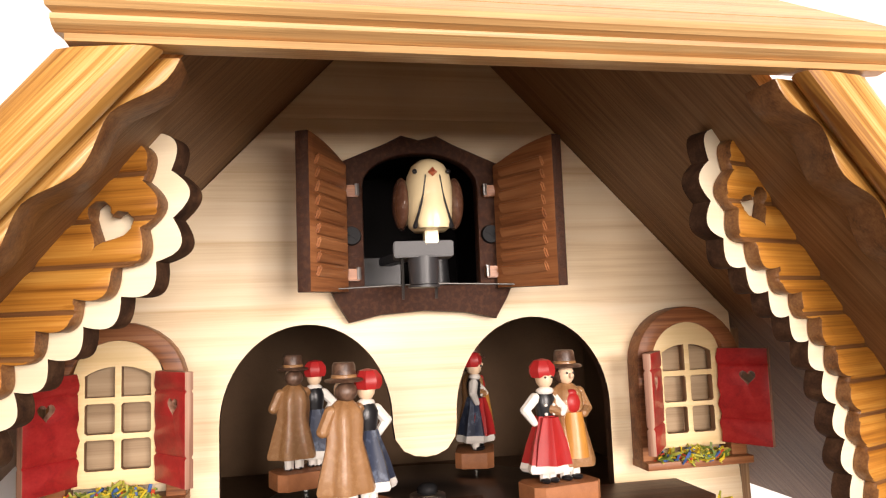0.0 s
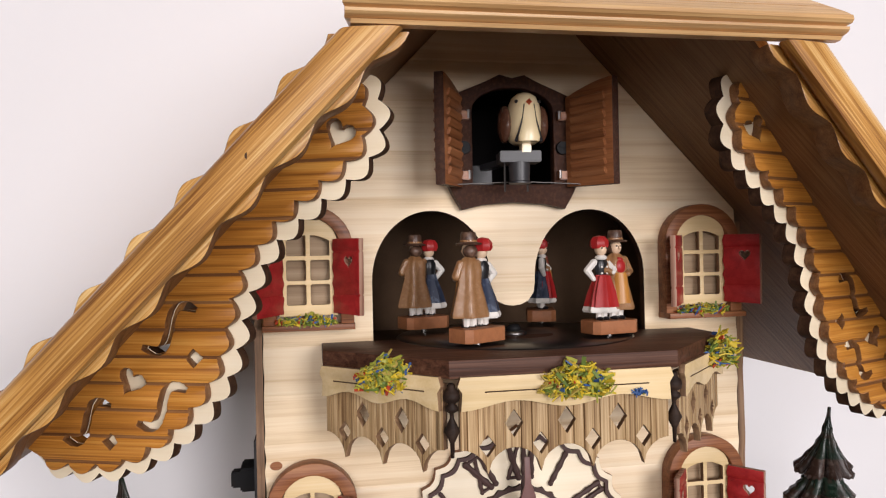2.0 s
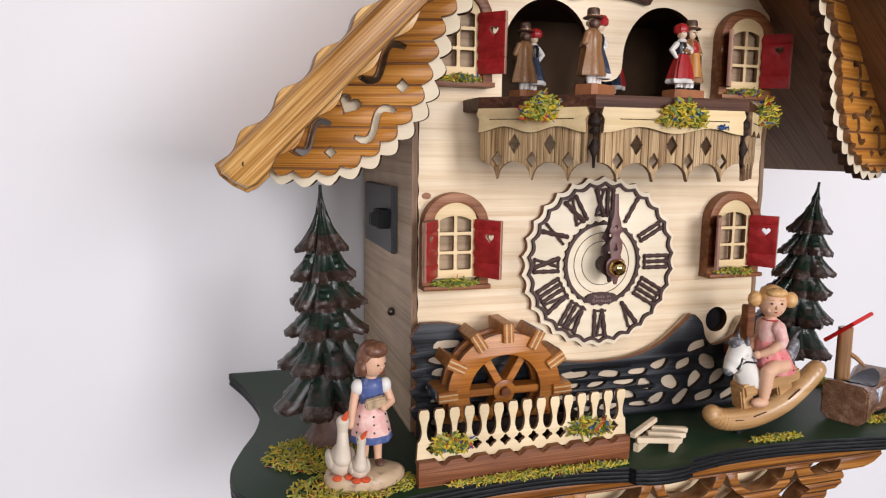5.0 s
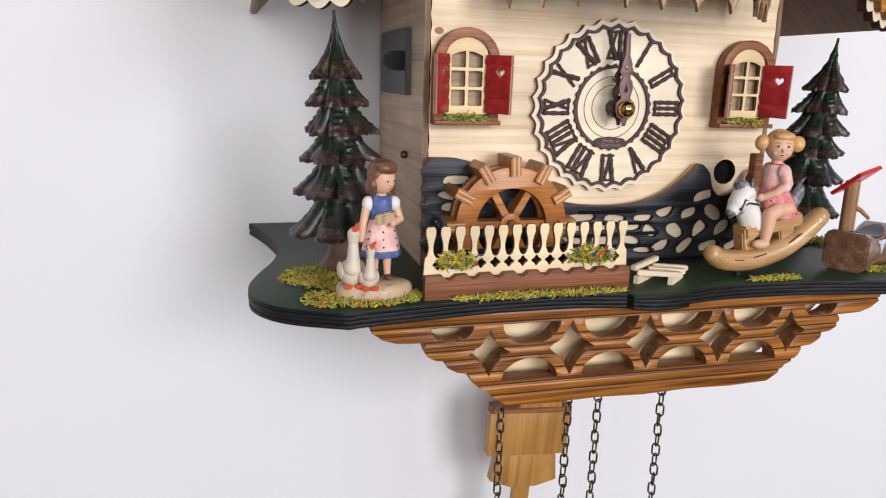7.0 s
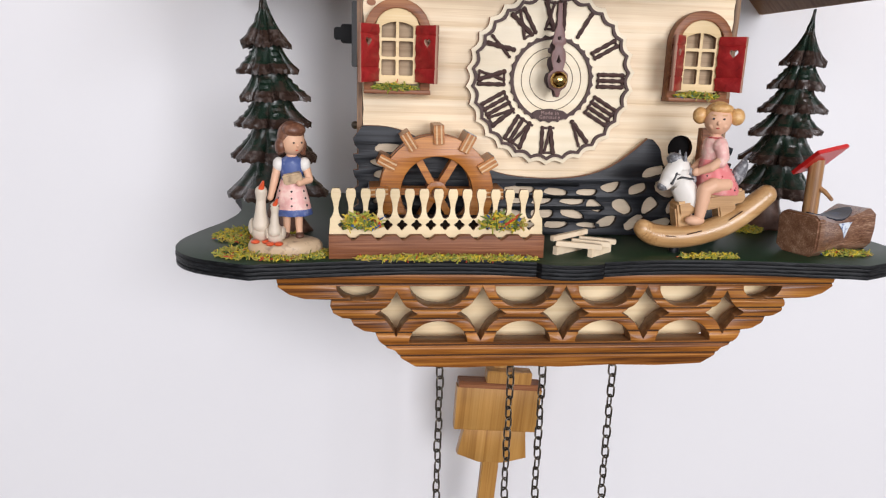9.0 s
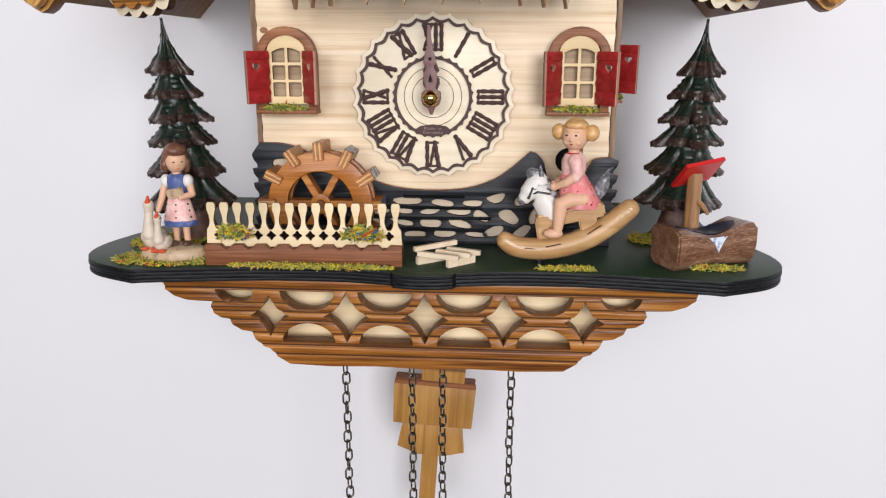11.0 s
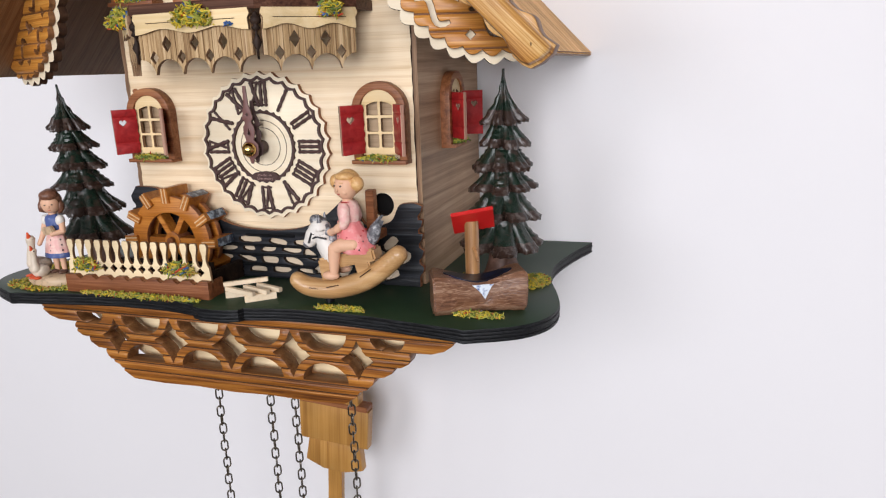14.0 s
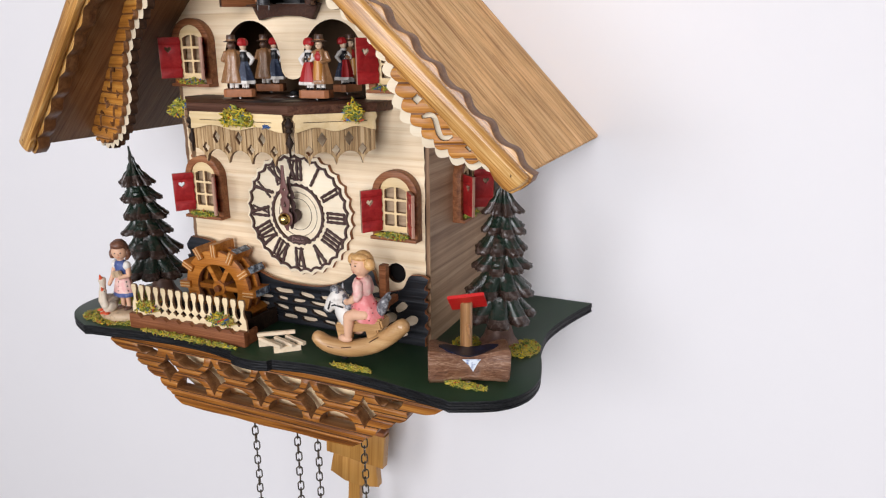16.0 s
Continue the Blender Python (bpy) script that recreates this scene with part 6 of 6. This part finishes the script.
for (xa, za, xb, zb) in ((0.060, 0.0138, 0.0665, 0.0134), (0.073, 0.0148, 0.082, 0.0170), (0.098, 0.0235, 0.106, 0.0292)):
    tube(bm, R + Vector((xa, -0.0065, za - 0.002)), R + Vector((xb, -0.0065, zb - 0.002)), 0.00035, 0.00035, 9, 6)
box(bm, Matrix.Translation(R + Vector((0.0875, 0.0025, 0.0318))) @ pose(0, 0, 0, 0, -13, 0), (0.0420, 0.0140, 0.0085), 0, 0.0014)
box(bm, Matrix.Translation(R + Vector((0.0715, 0.0025, 0.0225))) @ pose(0, 0, 0, 0, -10, 0), (0.009, 0.0105, 0.0130), 0, 0.0010)
box(bm, Matrix.Translation(R + Vector((0.0985, 0.0025, 0.0275))) @ pose(0, 0, 0, 0, -14, 0), (0.011, 0.0105, 0.0110), 0, 0.0010)
ball(bm, R + Vector((0.1055, 0.0025, 0.0485)), (0.0044, 0.0034, 0.0090), 5, pose(0, 0, 0, 0, 22, 0), 14)
# horse head
head0 = len(bm.verts)
H = R + Vector((0.0675, 0.0020, 0.0))
limb(bm, [H + Vector((0.008, 0, 0.0300)), H + Vector((0.0015, 0, 0.0410)), H + Vector((-0.001, 0, 0.0465))], [0.0066, 0.0056, 0.0062], 4, 14)
limb(bm, [H + Vector((-0.001, 0, 0.0478)), H + Vector((-0.0052, -0.0010, 0.0432)), H + Vector((-0.0078, -0.0014, 0.0396))], [0.0062, 0.0052, 0.0038], 4, 14)
ball(bm, H + Vector((-0.0092, -0.0016, 0.0380)), (0.0032, 0.0032, 0.0026), 5, seg=10)
for k in range(6):
    ball(bm, H + Vector((-0.0040 + 0.0021 * k, 0.0004, 0.0525 - 0.0009 * k * k * 0.5)), (0.0036, 0.0040, 0.0036), 5, seg=10)
for s in (-1, 1):
    ball(bm, H + Vector((-0.0040, s * 0.0046, 0.0462)), 0.0010, 6, seg=8)
    tube(bm, H + Vector((0.0006, s * 0.0034, 0.0520)), H + Vector((0.0006, s * 0.0040, 0.0570)), 0.0016, 0.0003, 5, 8)
    limb(bm, [H + Vector((-0.0072, s * 0.0046, 0.0410)), H + Vector((-0.0010, s * 0.0058, 0.0435)), H + Vector((0.0055, s * 0.0058, 0.0425))], [0.0006] * 3, 6, 6)
limb(bm, [H + Vector((-0.0092, 0.0030, 0.0425)), H + Vector((-0.0060, -0.0060, 0.0400)), H + Vector((-0.0040, -0.0058, 0.0455))], [0.0007] * 3, 6, 6)
bm.verts.ensure_lookup_table()
pivot = H + Vector((0.0015, 0, 0.036))
for v in bm.verts[head0:]:
    v.co = pivot + (v.co - pivot) * 1.1 + Vector((0.0008, 0, 0.0024))
# girl
Q = R + Vector((0.0882, 0.0025, 0.0))
face = pose(0, 0, 0, 0, 0, -23).to_3x3()
skirt0 = len(bm.verts)
lathe(bm, [(0.0060, 0.0368), (0.0110, 0.0366), (0.0118, 0.0385), (0.0116, 0.0420), (0.0102, 0.0475), (0.0082, 0.0530), (0.0070, 0.0570)], Q, 1, 28, (1.05, 0.92), 0.045, 7)
bm.verts.ensure_lookup_table()
for v in bm.verts[skirt0:]:
    # the lap leans back from the waist
    v.co.x += 0.30 * (Q.z + 0.0570 - v.co.z)
lathe(bm, [(0.0068, 0.0560), (0.0074, 0.0605), (0.0075, 0.0650), (0.0060, 0.0688), (0.0030, 0.0708)], Q + Vector((0.0004, 0, 0)), 10, 20, (1, 0.88))
ball(bm, Q + Vector((0, 0, 0.0712)), (0.0033, 0.0033, 0.0030), 2)
lathe(bm, [(0.0042, 0.0688), (0.0046, 0.0694), (0.0042, 0.0700)], Q, 7, 20)
HD = Q + Vector((0.0002, -0.0006, 0.0799))
ball(bm, HD, (0.0079, 0.0078, 0.0088), 2, seg=20)
ball(bm, HD + face @ Vector((0, 0.0020, 0.0018)), (0.0088, 0.0082, 0.0092), 3, seg=20)
ball(bm, HD + face @ Vector((0.0012, -0.0018, 0.0066)), (0.0070, 0.0056, 0.0032), 3, seg=16)
for s in (-1, 1):
    ball(bm, HD + face @ Vector((s * 0.0102, 0.0006, 0.0022)), (0.0045, 0.0042, 0.0050), 3, seg=12)
    ball(bm, HD + face @ Vector((s * 0.0029, -0.0074, 0.0010)), (0.0008, 0.0005, 0.0006), 6, seg=8)
    ball(bm, HD + face @ Vector((s * 0.0034, -0.0046, -0.0030)), (0.0022, 0.0020, 0.0022), 2, seg=14)
    tube(bm, HD + face @ Vector((s * 0.0018, -0.0074, 0.0030)), HD + face @ Vector((s * 0.0042, -0.0064, 0.0030)), 0.0003, 0.0003, 3, 6)
ball(bm, HD + face @ Vector((0, -0.0078, -0.0014)), (0.0009, 0.0010, 0.0013), 2, seg=8)
ball(bm, HD + face @ Vector((0, -0.0069, -0.0044)), (0.0011, 0.0005, 0.0004), 7, seg=8)
for y in (-0.0068, 0.0068):
    ball(bm, Q + Vector((0.0004, y, 0.0652)), (0.0044, 0.0036, 0.0048), 10, seg=14)
    limb(bm, [Q + Vector((0.0006, y * 1.05, 0.0650)), Q + Vector((0.0018, y * 1.30, 0.0590)), Q + Vector((0.0006, y * 1.36, 0.0556))], [0.0040, 0.0036, 0.0030], 10, 12)
    limb(bm, [Q + Vector((0.0010, y * 1.34, 0.0572)), Q + Vector((-0.0045, y * 1.20, 0.0528)), Q + Vector((-0.0100, y * 0.72, 0.0500))], [0.0030, 0.0027, 0.0021], 2, 12)
    ball(bm, Q + Vector((-0.0113, y * 0.60, 0.0496)), (0.0028, 0.0024, 0.0026), 2, seg=10)
    limb(bm, [Q + Vector((0.0060, y * 1.05, 0.0425)), Q + Vector((-0.0020, y * 1.25, 0.0424)), Q + Vector((-0.0072, y * 1.30, 0.0398)), Q + Vector((-0.0078, y * 1.30, 0.0330)), Q + Vector((-0.0086, y * 1.28, 0.0240))], [0.0044, 0.0046, 0.0043, 0.0040, 0.0030], 2, 12)
    ball(bm, Q + Vector((-0.0112, y * 1.28, 0.0214)), (0.0062, 0.0035, 0.0030), 2, seg=12)
rnd = random.Random(4)
for k in range(26):
    a, z = rnd.uniform(-2.6, 0.6), rnd.uniform(0.0385, 0.0530)
    r = 0.0121 - (z - 0.0385) * 0.24
    ball(bm, Q + Vector((0.30 * (0.0570 - z) + 1.05 * r * math.cos(a), 0.92 * r * math.sin(a), z)), 0.0006, 7 if k % 3 else 6, seg=6)
tagged(add_mesh("rocking_horse_girl_figurine", bm, MATS, smooth=60), "painted blond girl figurine in a pink dress on a rocking horse", "figurine")
bm = boxed((0.0062, 0.0062, 0.0370), Matrix.Translation((0.0946, -0.0268, FLOOR + 0.0548)), 0.0005)
box(bm, Matrix.Translation((0.0946, -0.0150, FLOOR + 0.0400)), (0.0050, 0.0230, 0.0060), 0, 0.0005)
part("drive_post", bm, stain, clock, "brown square wooden post behind the rocking horse")

# ---------------------------------------------------------------- pendulum
pend = hub("pendulum", "honey-brown wooden pendulum hanging below the case", "pendulum", (0.0, 0.085, -0.075))
pend.scale = (1.1, 1.1, 1.1)
pend.rotation_euler = (0, radians(4), 0)
bm = bmesh.new()
box(bm, Matrix.Translation((0, 0.004, -0.0175)), (0.010, 0.003, 0.115), 0, 0.0004)
part("rod", bm, pendulum_wood, pend)
part("block", boxed((0.034, 0.011, 0.010), Matrix.Translation((0.006, 0, -0.0625)), 0.0006), pendulum_wood, pend)
part("ledge", boxed((0.063, 0.012, 0.005), Matrix.Translation((0, 0, -0.0690)), 0.0006), stain, pend)
bm = plate_bm([[(-0.0325, -0.0715), (0.0325, -0.0715), (0.0315, -0.106), (-0.0315, -0.106)]], 0.010, facing(-0.005, 0.010), 0.0008)
part("bob", bm, [pendulum_wood, pendulum_wood], pend, "carved honey-brown bob")
bm = plate_bm([[(-0.024, -0.106), (0.024, -0.106), (0.027, -0.128), (0.010, -0.133), (-0.010, -0.133), (-0.027, -0.127)]], 0.009, facing(-0.0045, 0.009), 0.0010)
part("tassel", bm, [pendulum_wood, pendulum_wood], pend)
part("stem", boxed((0.0130, 0.007, 0.060), Matrix.Translation((0, 0, -0.161)), 0.0008), pendulum_wood, pend)

# ---------------------------------------------------------------- chains
wire, half_l, rad = 0.00070, 0.0021, 0.00265
path = []
for k in range(28):
    a = 2 * math.pi * k / 28
    path.append(Vector((rad * math.cos(a), 0, rad * math.sin(a) + (half_l if math.sin(a) > 0 else -half_l))))
bm = bmesh.new()
rings = []
for k, p in enumerate(path):
    d = (path[(k + 1) % 28] - path[k - 1]).normalized()
    n = Vector((0, 1, 0))
    s = d.cross(n)
    rings.append([bm.verts.new(p + wire * (math.cos(b) * n + math.sin(b) * s)) for b in (0, math.pi / 3, 2 * math.pi / 3, math.pi, 4 * math.pi / 3, 5 * math.pi / 3)])
for k in range(28):
    a, b = rings[k], rings[(k + 1) % 28]
    for j in range(6):
        bm.faces.new((a[j], a[(j + 1) % 6], b[(j + 1) % 6], b[j]))
bmesh.ops.recalc_face_normals(bm, faces=bm.faces)
for f in bm.faces:
    f.smooth = True
link = bpy.data.meshes.new("link")
bm.to_mesh(link), bm.free()
link.materials.append(bronze)
PITCH = 2 * (half_l + rad - wire * 1.1)
for k, x in enumerate((-0.0652, -0.0158, 0.0068, 0.0570)):
    chain = hub("chain", "dark bronze link chain hanging from the clock case", "chain", (x, -0.005, -0.045), "weight chains")
    for j in range(41):
        ob = new("link", link)
        ob.parent = chain
        ob.matrix_basis = pose(0.0003 * math.sin(j * 1.7), 0, -PITCH * j, 0, 0, 90 * (j % 2) + 35 + 8 * math.sin(j * 2.1))
